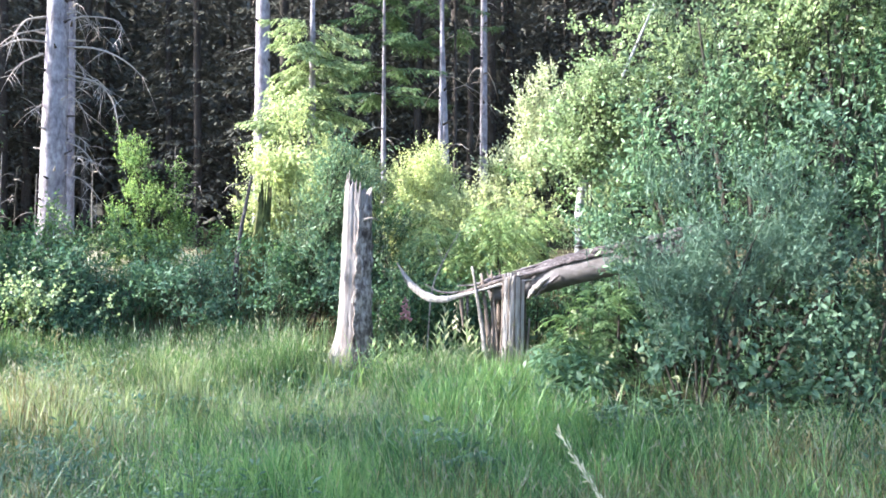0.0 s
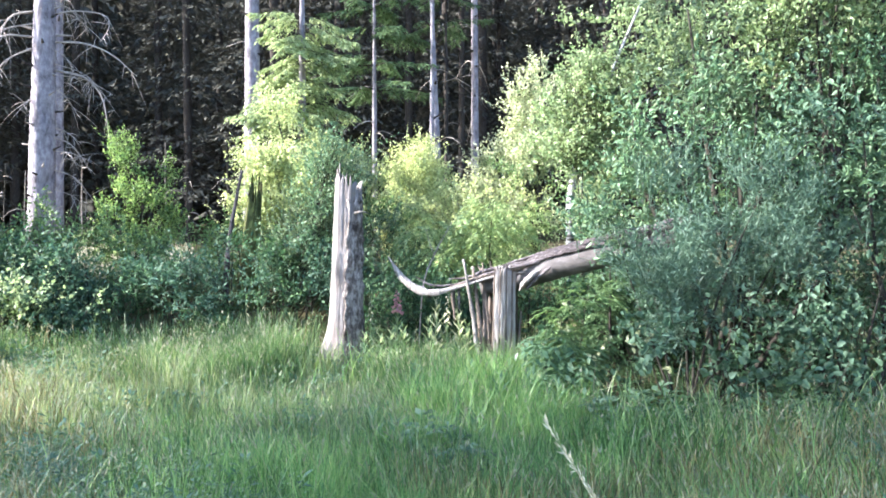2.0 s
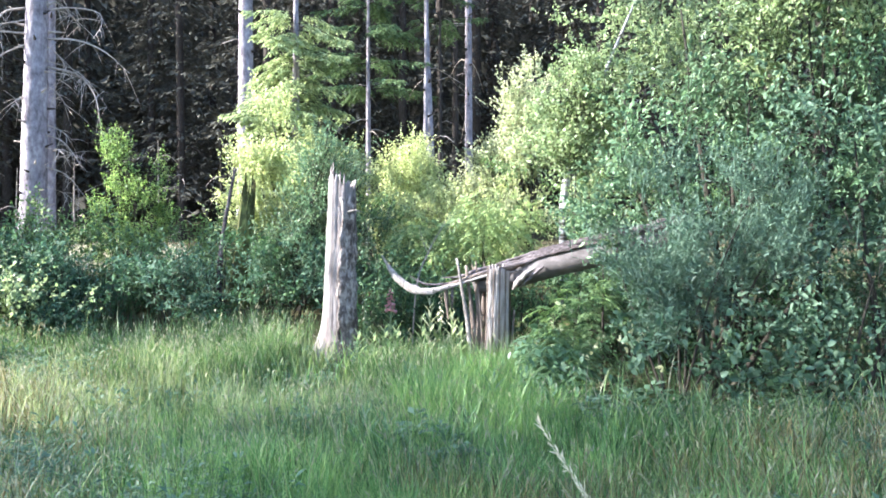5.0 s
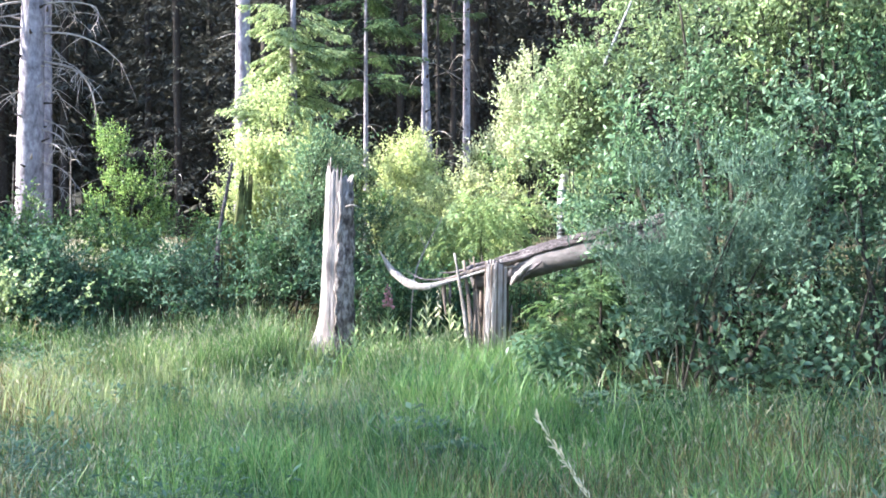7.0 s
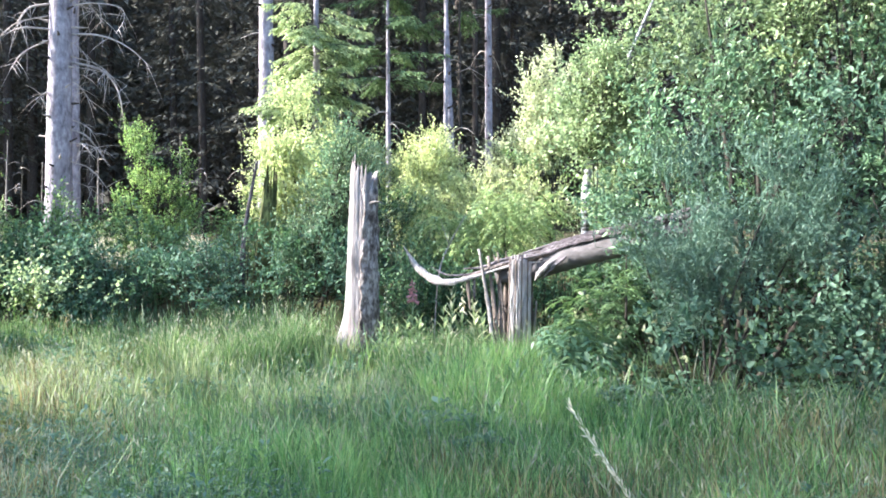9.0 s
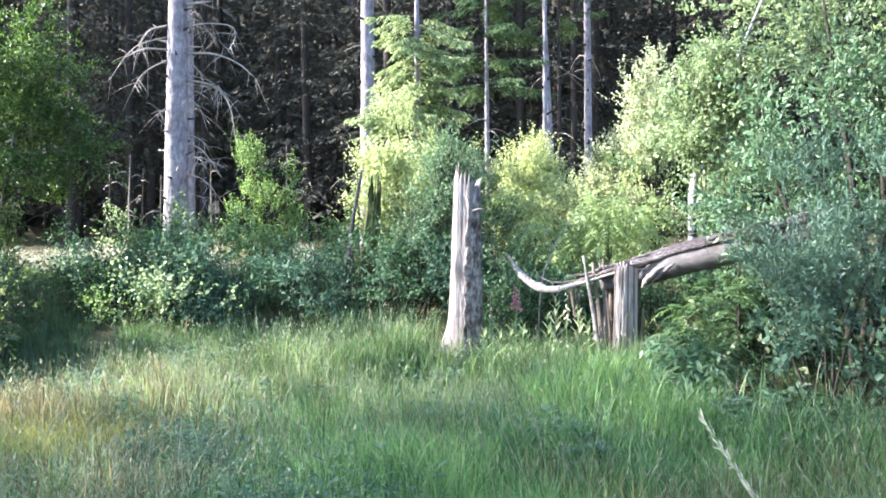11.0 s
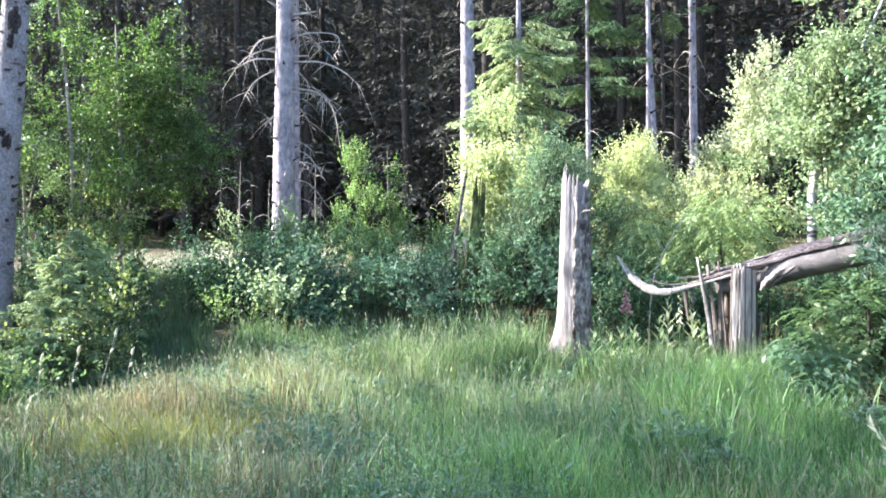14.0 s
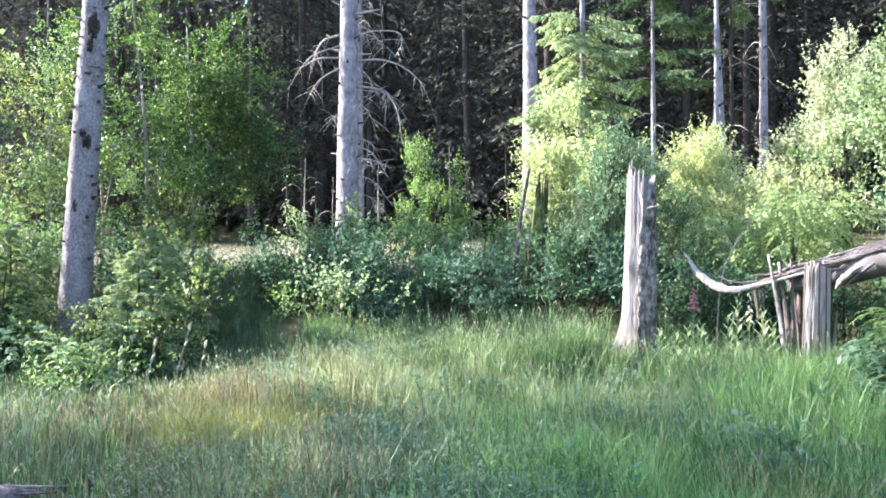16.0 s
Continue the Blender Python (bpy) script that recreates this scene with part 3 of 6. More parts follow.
v, f = snag(3, None, 2.35, SNAG_R, 0.035, (0.028, 0.0), [(3.5, 0.42), (4.6, 0.14), (5.4, 0.1), (0.3, 0.08), (1.9, 0.1)], 0.035)
part("trunk", mesh_of("snag", v, f), WOOD_SNAG, tall_snag)
v, f = bark_shell(5, -1.45, 1.35, 0.06, 2.14, SNAG_R, 2.35, (0.028, 0.0))
shell = part("bark", mesh_of("bark", v, f, True), BARK_FLAKY, tall_snag, "dark flaking bark with pale patches")
sol = shell.modifiers.new("thickness", "SOLIDIFY")
sol.thickness = 0.02
for k, (a, z, h, w) in enumerate([(3.6, 2.34, 0.36, 0.022), (3.95, 2.3, 0.46, 0.02), (4.25, 2.3, 0.3, 0.018), (4.55, 2.2, 0.4, 0.022), (4.9, 2.2, 0.24, 0.024), (3.2, 2.28, 0.25, 0.02), (3.4, 2.35, 0.2, 0.014), (5.3, 2.1, 0.22, 0.024), (5.6, 2.1, 0.3, 0.016), (2.2, 2.2, 0.3, 0.03), (0.6, 2.1, 0.2, 0.03)]):
    cx, cy = 0.068 + 0.135 * math.cos(a), 0.135 * math.sin(a)
    splinter(tall_snag, [[cx, cy, z - 0.57], [cx, cy, z - 0.07], [cx * 1.05 + 0.01, cy * 1.05, z - 0.07 + h * 0.75]], [w, w * 0.9, 0.003], seed=k)
splinter(tall_snag, [[0.15, -0.16, 1.98], [0.25, -0.2, 2.0], [0.34, -0.2, 1.97]], [0.016, 0.012, 0.004], WOOD_PALE, 1.0, 9, "branch_stub")

# ---- the snapped tree with its leaning log ----
snapped = thing("snapped_tree", (0.78, 8.78, gz(0.78, 8.78) - 0.17), "snapped tree with splintered stump and log still attached", "fallen tree")
v, f = snag(8, None, 1.36, [0.14, 0.125, 0.12, 0.115, 0.11, 0.105], 0.03, (0.02, 0.0), [(4.2, 0.05)])
part("stump", mesh_of("stump", v, f), WOOD_GREY, snapped, "pale fluted splintered wood")
for k in range(15):
    x = -0.112 + k * 0.0165
    bow = -0.105 - 0.03 * math.cos((k - 7) / 7 * 1.4)
    splinter(snapped, [[x * 1.2 - 0.02, bow, -0.1], [x, bow - 0.02, 0.7], [x + 0.015, bow - 0.075, 1.4 + 0.03 * math.sin(k * 2.7)]], [0.02, 0.017, 0.016, 0.009], WOOD_SPLIT if k % 4 else WOOD_BROWN, 0.8, 60 + k, rings=18, seg=7)
for k, (x, y, lx, top, w, mt) in enumerate([(-0.25, -0.12, -0.2, 1.5, 0.026, WOOD_PALE), (-0.21, -0.06, -0.13, 1.42, 0.03, WOOD_BROWN), (-0.17, -0.03, -0.06, 1.4, 0.035, WOOD_BROWN), (-0.13, -0.08, -0.1, 1.46, 0.014, WOOD_BROWN),
                                            (-0.14, 0.1, 0.02, 1.3, 0.04, WOOD_BROWN), (-0.19, 0.02, 0.0, 1.2, 0.04, WOOD_BROWN), (0.13, 0.05, 0.03, 1.2, 0.05, WOOD_BROWN), (0.16, -0.04, 0.05, 0.9, 0.022, WOOD_GREY)]):
    splinter(snapped, [[x, y, -0.1], [x + lx * 0.4, y, top * 0.5], [x + lx, y, top]], [w * 1.2, w, w * 0.5], mt, 0.5, 20 + k, rings=14, seg=7)
LOG = [[-0.25, 0.05, 1.17], [0.15, 0.0, 1.27], [0.55, -0.22, 1.41], [0.95, -0.45, 1.52], [2.0, -1.0, 1.78]]
v, f = tube(LOG, [0.08, 0.135, 0.155, 0.152, 0.145], 40, 22, 0.015, 1.0, 4)
part("log", mesh_of("log", v, f, True), WOOD_LOG, snapped, "smooth pale log stripped of bark")


def log_bark():
    c = bent(np.array(LOG) + [0, 0, 0.012], 60)
    d = unit(np.gradient(c, axis=0))
    side = unit(np.cross(d, [0, 0, 1.0]))
    up = np.cross(side, d)
    r = np.interp(np.linspace(0, 1, 60), np.linspace(0, 1, 5), [0.08, 0.14, 0.16, 0.157, 0.15]) + 0.008
    out = []
    for i in range(60):
        lo, hi = -0.3 + 0.16 * noise.noise(Vector((i * 0.2, 1, 0))), 2.5 + 0.3 * noise.noise(Vector((i * 0.2, 7, 0)))
        for j in range(24):
            a = lo + 0.75 + (hi - lo - 0.5) * j / 23
            rr = r[i] + 0.02 * noise.noise(Vector((i * 0.35, a * 4, 3))) + 0.012 * noise.noise(Vector((i * 0.9, a * 12, 3)))
            out.append(c[i] + rr * (side[i] * math.cos(a) + up[i] * math.sin(a)))
    q = (np.arange(59)[:, None] * 24 + np.arange(23)[None]).ravel()
    return np.array(out), np.stack([q, q + 1, q + 25, q + 24], 1)


v, f = log_bark()
shell = part("bark", mesh_of("bark", v, f, True), BARK_LOG, snapped, "dark rough bark on top of the log")
sol = shell.modifiers.new("thickness", "SOLIDIFY")
sol.thickness = 0.016
# long splinters torn out to the side, curving up to a pale tip
def strand(k, pts, rad, flat, mat):
    splinter(snapped, pts, rad, mat, flat, 40 + k, rings=24, seg=8)


strand(0, [[0.35, -0.2, 1.365], [-0.1, -0.17, 1.3], [-0.55, -0.08, 1.17], [-0.86, 0.02, 1.12], [-1.13, 0.1, 1.26], [-1.32, 0.17, 1.54]], [0.004, 0.006, 0.008, 0.018, 0.027, 0.022, 0.002], 1.9, WOOD_SPLIT)
strand(1, [[0.4, -0.16, 1.395], [-0.1, -0.14, 1.35], [-0.5, -0.04, 1.22], [-0.8, 0.04, 1.2], [-1, 0.1, 1.3]], [0.01, 0.011, 0.009, 0.008, 0.002], 1.6, WOOD_STRAND)
strand(2, [[0.5, -0.22, 1.445], [0, -0.15, 1.37], [-0.4, -0.1, 1.24], [-0.72, -0.02, 1.13], [-0.95, 0.03, 1.12]], [0.01, 0.011, 0.011, 0.013, 0.003], 1.6, WOOD_BROWN)
strand(3, [[0.3, -0.1, 1.425], [-0.1, -0.08, 1.39], [-0.4, 0, 1.29], [-0.62, 0.05, 1.27]], [0.012, 0.014, 0.012, 0.003], 1.5, WOOD_STRAND)
strand(4, [[0.2, -0.13, 1.345], [-0.2, -0.11, 1.31], [-0.5, -0.06, 1.2], [-0.85, 0, 1.1]], [0.02, 0.02, 0.016, 0.004], 1.2, WOOD_BROWN)
strand(5, [[0.4, -0.36, 1.38], [0.3, -0.35, 1.31], [0.22, -0.3, 1.22], [0.17, -0.26, 1.14]], [0.01, 0.036, 0.036, 0.008], 1.5, WOOD_SNAG)
strand(6, [[0.5, -0.4, 1.405], [0.34, -0.34, 1.265], [0.24, -0.26, 1.145]], [0.012, 0.024, 0.005], 1.4, WOOD_STRAND)
strand(7, [[-0.58, -0.06, 1.2], [-0.57, -0.05, 1.05], [-0.55, -0.04, 0.8]], [0.02, 0.028, 0.006], 0.6, WOOD_BROWN)
strand(8, [[-0.5, -0.06, 1.2], [-0.5, -0.05, 1.05], [-0.5, -0.04, 0.92]], [0.014, 0.018, 0.005], 0.6, WOOD_STRAND)
strand(9, [[0.8, -0.32, 1.665], [0.4, -0.2, 1.545], [0, -0.1, 1.43]], [0.015, 0.02, 0.004], 1.2, WOOD_STRAND)
strand(10, [[0.75, -0.42, 1.605], [0.35, -0.28, 1.465], [-0.1, -0.16, 1.35]], [0.012, 0.018, 0.004], 1.4, WOOD_STRAND)
strand(11, [[0.6, -0.36, 1.545], [0.2, -0.22, 1.405], [-0.2, -0.14, 1.29]], [0.012, 0.016, 0.004], 1.4, WOOD_BROWN)
strand(12, [[-0.18, 0, 1.22], [-0.24, 0, 1.35], [-0.28, 0, 1.44]], [0.02, 0.016, 0.003], 0.5, WOOD_BROWN)
strand(13, [[-0.1, 0.03, 1.22], [-0.12, 0.03, 1.37], [-0.13, 0.03, 1.47]], [0.018, 0.014, 0.003], 0.5, WOOD_BROWN)

stick = thing("dead_stick", (-0.2, 9.3, gz(-0.2, 9.3)), "thin bare grey stick leaning behind the snapped tree", "stick")
v, f = tube([[-0.01, 0, -0.05], [0.06, 0, 0.9], [0.2, 0.05, 1.3], [0.42, 0.05, 1.7]], [0.011, 0.01, 0.008, 0.004], 14, 6, 0.08, 1.0, 4)
part("stem", mesh_of("stem", v, f, True), WOOD_DEAD, stick)
v, f = tube([[0.2, 0.05, 1.3], [0.14, 0.05, 1.45], [0.1, 0.02, 1.62]], [0.006, 0.004, 0.002], 6, 5, 0.05, 1.0, 5)
part("twig", mesh_of("twig", v, f, True), WOOD_DEAD, stick)

# ---- leaning stakes and a mossy stub in the shrubs ----
stub = thing("broken_stump", (-2.87, 11.5, gz(-2.87, 11.5)), "low dark mossy broken stump with a leaning stake", "tree stump")
v, f = snag(12, None, 1.75, [0.2, 0.15, 0.13, 0.115, 0.09], 0.12, (0.1, 0))
part("stump", mesh_of("stump", v, f), BARK_MOSS, stub, "mossy rotten wood")
splinter(stub, [[-0.26, -0.15, -0.1], [-0.18, -0.15, 1.0], [0.0, -0.1, 2.05]], [0.045, 0.04, 0.022], BARK_LOG, 0.8, 3, "stake")

# ---- the bare dead spruce ----
dead = thing("dead_spruce", (-9.25, 18.0, gz(-9.25, 18.0)), "grey dead spruce with bare pale drooping branches", "tree")
v, f = tube([[-0.02, 0, -0.2], [0.02, 0, 2.5], [0.1, 0, 7], [0.22, 0, 16]], [0.33, 0.295, 0.275, 0.238, 0.175, 0.12], 70, 28, 0.026, 1.0, 2)
part("trunk", mesh_of("trunk", v, f, True), BARK_SPRUCE, dead, "grey scaly trunk")
rngs = np.random.default_rng(9)
for k in range(30):
    z, a = 1.0 + 0.27 * k + rngs.uniform(-0.1, 0.1), rngs.choice([3.4, 3.9, 4.6, 5.4, 5.9, 6.3]) + rngs.uniform(-0.3, 0.3)
    c, d = np.array([0.012 * z - 0.02, 0, z]), np.array([math.cos(a), math.sin(a), rngs.uniform(0, 0.4)])
    v, f = tube([c + d * 0.24, c + d * 0.31, c + d * (0.34 + rngs.uniform(0.02, 0.2))], [0.04, 0.026, 0.012], 5, 6, 0.12, 1.0, k)
    part("branch_stub", mesh_of("stub", v, f, True), BARK_DARK if k % 2 else WOOD_DEAD, dead)
RIGHT, AHEAD = np.array([0.92, 0.39, 0]), np.array([-0.39, 0.92, 0])
K, base_z = 0.0149, 8.3 - gz(-9.25, 18.0)
BOUGHS = [
    ([(20, 150), (62, 158), (88, 190), (98, 252)], 3.4), ([(20, 105), (60, 104), (100, 118), (140, 152)], 3.0),
    ([(15, 62), (50, 56), (92, 62), (98, 85), (86, 112)], 2.2), ([(10, 24), (60, 20)], 4.5), ([(10, 95), (45, 89)], 4.2),
    ([(-10, 60), (-40, 68), (-58, 90)], 3.2), ([(-8, 100), (-50, 103), (-78, 120)], 2.6), ([(-8, 116), (-45, 138), (-66, 168)], 2.6)]
rngt = np.random.default_rng(21)
for k in range(20):
    side, y0 = rngt.choice([-1, 1, 1]), -140 + 25 * k + rngt.uniform(-10, 10)
    far, fall = rngt.uniform(24, 115) * (1 if k < 14 else 0.8), rngt.uniform(0.3, 0.9)
    BOUGHS.append(([(12 * side, y0), (side * far * 0.6, y0 + far * fall * 0.25), (side * far, y0 + far * fall)], rngt.uniform(1.2, 2.4)))
for k, (pts, w) in enumerate(BOUGHS):
    rng = np.random.default_rng(k)
    out = rng.uniform(-0.7, 0.4)
    p3 = [RIGHT * x * K + AHEAD * (out * i * 0.5 - 0.1) + np.array([0, 0, base_z - y * K]) for i, (x, y) in enumerate(pts)]
    v, f = tube(p3, [w * K * 0.62, w * K * 0.5, w * K * 0.16], 14, 6, 0.06, 1.0, k)
    br = part("branch", mesh_of("branch", v, f, True), WOOD_DEAD, dead, "bare bleached branch" if k < 12 else "")
    if len(pts) > 2:
        fine = []
        c = bent(p3, 14)
        for j in rng.integers(4, 13, 11):
            dv = rng.normal(size=3) * 0.24 + [0, 0, -0.2]
            fine.append(tube([c[j], c[j] + dv * 0.6, c[j] + dv * 1.1 + [0, 0, -0.08]], [0.009, 0.006, 0.002], 4, 4, seed=int(j)))
        part("twig_mass", mesh_of("twigs", *joined(fine)), WOOD_DEAD, br, kind="stuff")

# ---- standing trunks along the forest edge ----


def edge_trunk(x, y, r, seed, lean=0.0, top=22.0, bark=None, label="grey spruce trunk at the forest edge", crown_low=9.5, twigs=16, reach=2.0):
    ob = thing("spruce_tree", (x, y, gz(x, y)), label, "tree", "spruces at the forest edge")
    v, f = tube([[0, 0, -0.2], [lean * 0.4, 0, top * 0.4], [lean, 0, top]], [r * 1.25, r, r * 0.85, r * 0.5, 0.03], 40, 14, 0.025, 1.0, seed)
    part("trunk", mesh_of("trunk", v, f, True), bark or BARK_SPRUCE, ob)
    for v, f in bare_twigs(seed, 2.0, min(crown_low, top - 1), twigs, 1.2, r):
        part("dead_branch", mesh_of("branch", v, f), WOOD_DEAD, ob)
    rng = np.random.default_rng(seed)
    for k in range(int(14 * min(r / 0.15, 1))):
        z, th = 2.2 + k * 0.55 + rng.uniform(-0.2, 0.2), rng.uniform(3.2, 6.2)
        d = np.array([math.cos(th), math.sin(th), rng.uniform(-0.1, 0.5)])
        c = np.array([lean * z / top, 0, z])
        v, f = tube([c + d * r * 0.8, c + d * (r + 0.06), c + d * (r + rng.uniform(0.08, 0.22))], [0.035, 0.022, 0.012], 4, 6, 0.1, 1.0, k)
        part("branch_stub", mesh_of("stub", v, f, True), BARK_DARK, ob)
    if crown_low < top:
        part("crown", mesh_of("crown", *spruce_crown(seed, crown_low, top, reach, 0.55, 40, 0.3, 0.045, 6, fine_to=10)), NEEDLE_DARK, ob, kind="stuff")
    return ob


edge_trunk(-10.02, 20.3, 0.135, 31, 0.1, crown_low=11, twigs=6)
edge_trunk(-4.55, 19.0, 0.185, 32, 0.1, crown_low=10, twigs=7)
edge_trunk(-0.1, 18.4, 0.055, 34, 0.2, top=14, crown_low=10, twigs=5)
edge_trunk(0.12, 19.0, 0.11, 35, -0.2, top=8.0, crown_low=99, twigs=5, label="broken grey spruce trunk without a crown")
edge_trunk(1.12, 21.2, 0.1, 36, 0.1, crown_low=10, twigs=6)
edge_trunk(0.85, 24.6, 0.1, 37, 0.2, crown_low=10, bark=BARK_DARK)

# thin dead poles in the shade of the wood
for k, (x, y, h, r) in enumerate([(-11.72, 20.0, 2.8, 0.026), (-11.85, 21.0, 2.4, 0.024), (-10.74, 20.0, 2.2, 0.018), (-12.84, 21.0, 3.0, 0.035), (-9.9, 21.5, 2.6, 0.03), (-6.6, 20.5, 2.6, 0.03), (-7.4, 21.2, 3.0, 0.026), (-5.6, 21.0, 3.2, 0.03)]):
    ob = thing("dead_pole", (x, y, gz(x, y)), "thin bare dead spruce pole at the edge of the wood", "dead tree", "dead poles")
    v, f = tube([[0, 0, -0.1], [0.05 - 0.02 * k, 0, h * 0.5], [0.1 - 0.03 * k, 0, h]], [r, r * 0.8, 0.008], 14, 6, 0.06, 1.0, 600 + k)
    part("trunk", mesh_of("pole", v, f, True), BARK_TWIG if k % 2 else BARK_BIRCH_GREY, ob)
    for v, f in bare_twigs(610 + k, 0.4, h * 0.95, 7, 0.5, r):
        part("dead_branch", mesh_of("branch", v, f), WOOD_DEAD, ob)

# young spruces that spread over the shrubs; the first has sunlight in its needle colour
young_spruce(-2.52, 14.5, 1.6, 8.0, 1.5, 51, NEEDLE_LIT, "young spruce with sunlight in the colour of its drooping boughs", 12, 10, 0.085, bark=BARK_SPRUCE, bare=7, stop=4.7, twig=0.34, blade=0.085, width=0.028, fall=0.8)
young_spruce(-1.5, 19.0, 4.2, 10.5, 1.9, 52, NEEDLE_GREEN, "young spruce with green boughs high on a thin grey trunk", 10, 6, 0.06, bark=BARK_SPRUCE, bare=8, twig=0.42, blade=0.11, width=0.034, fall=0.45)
young_spruce(0.3, 19.6, 6.0, 10.5, 1.2, 53, NEEDLE_GREEN, "young spruce with green boughs high over the shrubs", 8, 5, 0.05, twig=0.35, blade=0.1, width=0.026)

# ---- the grey trunk at the meadow's edge ----
LT = (-9.1, 8.66)
grey = thing("grey_tree", (*LT, gz(*LT)), "leaning grey tree trunk with dark knots at the meadow edge", "tree")
GT = [[-0.05, 0, -0.2], [0.08, 0.05, 2.2], [0.3, 0.15, 5.5], [0.75, 0.3, 13]]
v, f = tube(GT, [0.26, 0.215, 0.2, 0.182, 0.165, 0.12], 110, 30, 0.022, 1.0, 6)
part("trunk", mesh_of("trunk", v, f, True), BARK_GREY, grey)
rngs = np.random.default_rng(5)
for k in range(22):
    z, a = 1.2 + 0.24 * k + rngs.uniform(-0.1, 0.1), rngs.choice([3.9, 4.3, 4.9, 5.5, 6.2, 0.1]) + rngs.uniform(-0.3, 0.3)
    c, d = np.array([0.02 + 0.052 * z, 0.027 * z, z]), np.array([math.cos(a), math.sin(a), 0.25])
    v, f = tube([c + d * 0.17, c + d * 0.22, c + d * (0.24 + rngs.uniform(0.0, 0.09))], [0.03, 0.018, 0.008], 5, 6, 0.12, 1.0, k)
    part("branch_stub", mesh_of("stub", v, f, True), BARK_DARK if k % 3 else WOOD_DEAD, grey)


def bark_wound(seed, z, a, wide, high, r):
    """A dark scar on a trunk: a lumpy patch with a ragged outline that hugs the round surface."""
    rings, seg, out = 7, 26, []
    for i in range(rings):
        for j in range(seg):
            ph = j / seg * 2 * math.pi
            rho = i / (rings - 1) * (1 + (0.5 * noise.noise(Vector((math.cos(ph) * 2.2, math.sin(ph) * 2.2, seed))) + 0.4 * noise.noise(Vector((math.cos(ph) * 6, math.sin(ph) * 6, seed)))))
            aa, zz = a + rho * math.cos(ph) * wide / 2 / r, z + rho * math.sin(ph) * high / 2
            lift = (0.02 + 0.05 * noise.noise(Vector((aa * 16, zz * 22, seed)))) * (1 - (i / (rings - 1)) ** 4) - (0.012 if i == rings - 1 else 0)
            out.append((0.02 + 0.052 * zz + (r + lift) * math.cos(aa), 0.027 * zz + (r + lift) * math.sin(aa), zz))
    q = (np.arange(rings - 1)[:, None] * seg + np.arange(seg)[None])
    n = (np.arange(rings - 1)[:, None] * seg + (np.arange(seg)[None] + 1) % seg)
    return np.array(out), np.stack([q, n, n + seg, q + seg], -1).reshape(-1, 4)


for k, (z, a, w, h) in enumerate([(4.8, 5.4, 0.19, 0.42), (4.5, 5.25, 0.09, 0.2), (3.1, 5.4, 0.14, 0.2), (3.22, 5.05, 0.1, 0.12), (4.1, 5.2, 0.09, 0.03), (2.15, 4.75, 0.08, 0.22), (5.5, 5.7, 0.06, 0.08), (2.0, 5.75, 0.05, 0.05), (3.7, 6.1, 0.05, 0.06), (2.6, 5.9, 0.04, 0.05)]):
    v, f = bark_wound(k, z, a, w, h, 0.194)
    part("knot", mesh_of("knot", v, f), BARK_SCAR, grey, "dark ragged bark scar")
rngk = np.random.default_rng(55)
for k in range(70):
    z, a = rngk.uniform(0.9, 6.5), rngk.uniform(3.9, 7.0)
    v, f = bark_wound(20 + k, z, a, rngk.uniform(0.03, 0.075), rngk.uniform(0.012, 0.03), 0.196)
    part("bark_ridge", mesh_of("ridge", v, f), BARK_FLAKY if k % 2 else BARK_GREY, grey)
for k, (z, pts) in enumerate([(3.15, [(-0.2, 0), (-0.45, 0.04), (-0.7, 0.06)]), (3.1, [(0.15, 0), (0.3, 0.0), (0.45, -0.02)])]):
    p3 = [np.array([0.02 + 0.052 * z, 0, z]) + np.array([0.72, 0.69, 0]) * x + np.array([0, 0, dz]) for x, dz in pts]
    v, f = tube(p3, [0.014, 0.008, 0.003], 10, 6, 0.05, 1.0, k)
    part("branch", mesh_of("branch", v, f, True), WOOD_DEAD, grey)
part("crown", mesh_of("crown", *spruce_crown(61, 11, 17, 1.8, 0.6, 24)), NEEDLE_DARK, grey, kind="stuff")

# ---- leafy trees and shrubs ----


def shrub(name, x, y, label, category, seed, blobs, twigs, per, size, width, leaf, stem=0.03, group="", bark=None, stems=None, **how):
    """Blobs are given in the world; the shrub stands on the ground at x, y."""
    g0 = gz(x, y)
    bl = [(bx - x, by - y, bz - g0, rx, ry, rz) for bx, by, bz, rx, ry, rz in blobs]
    return plant(name, (x, y, g0), label, category, seed, bl, twigs, per, size, width, leaf, stems_to(bl, stem, seed) if stems is None else stems, bark, group, **how)


# the sunlit middle; part of its sunlight is put into the leaf colours
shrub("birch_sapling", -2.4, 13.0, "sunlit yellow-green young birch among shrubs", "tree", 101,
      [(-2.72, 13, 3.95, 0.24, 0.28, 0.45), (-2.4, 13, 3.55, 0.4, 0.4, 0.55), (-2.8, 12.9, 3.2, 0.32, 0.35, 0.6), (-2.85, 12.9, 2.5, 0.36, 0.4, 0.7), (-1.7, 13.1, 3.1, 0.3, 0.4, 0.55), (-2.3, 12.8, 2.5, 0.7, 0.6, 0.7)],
      3300, 9, 0.05, 0.034, LEAF_SUNNY, 0.03, up=0.8, gap=0.0, freq=1.5, clump=0.12, twig_bark=LEAF_HERB)
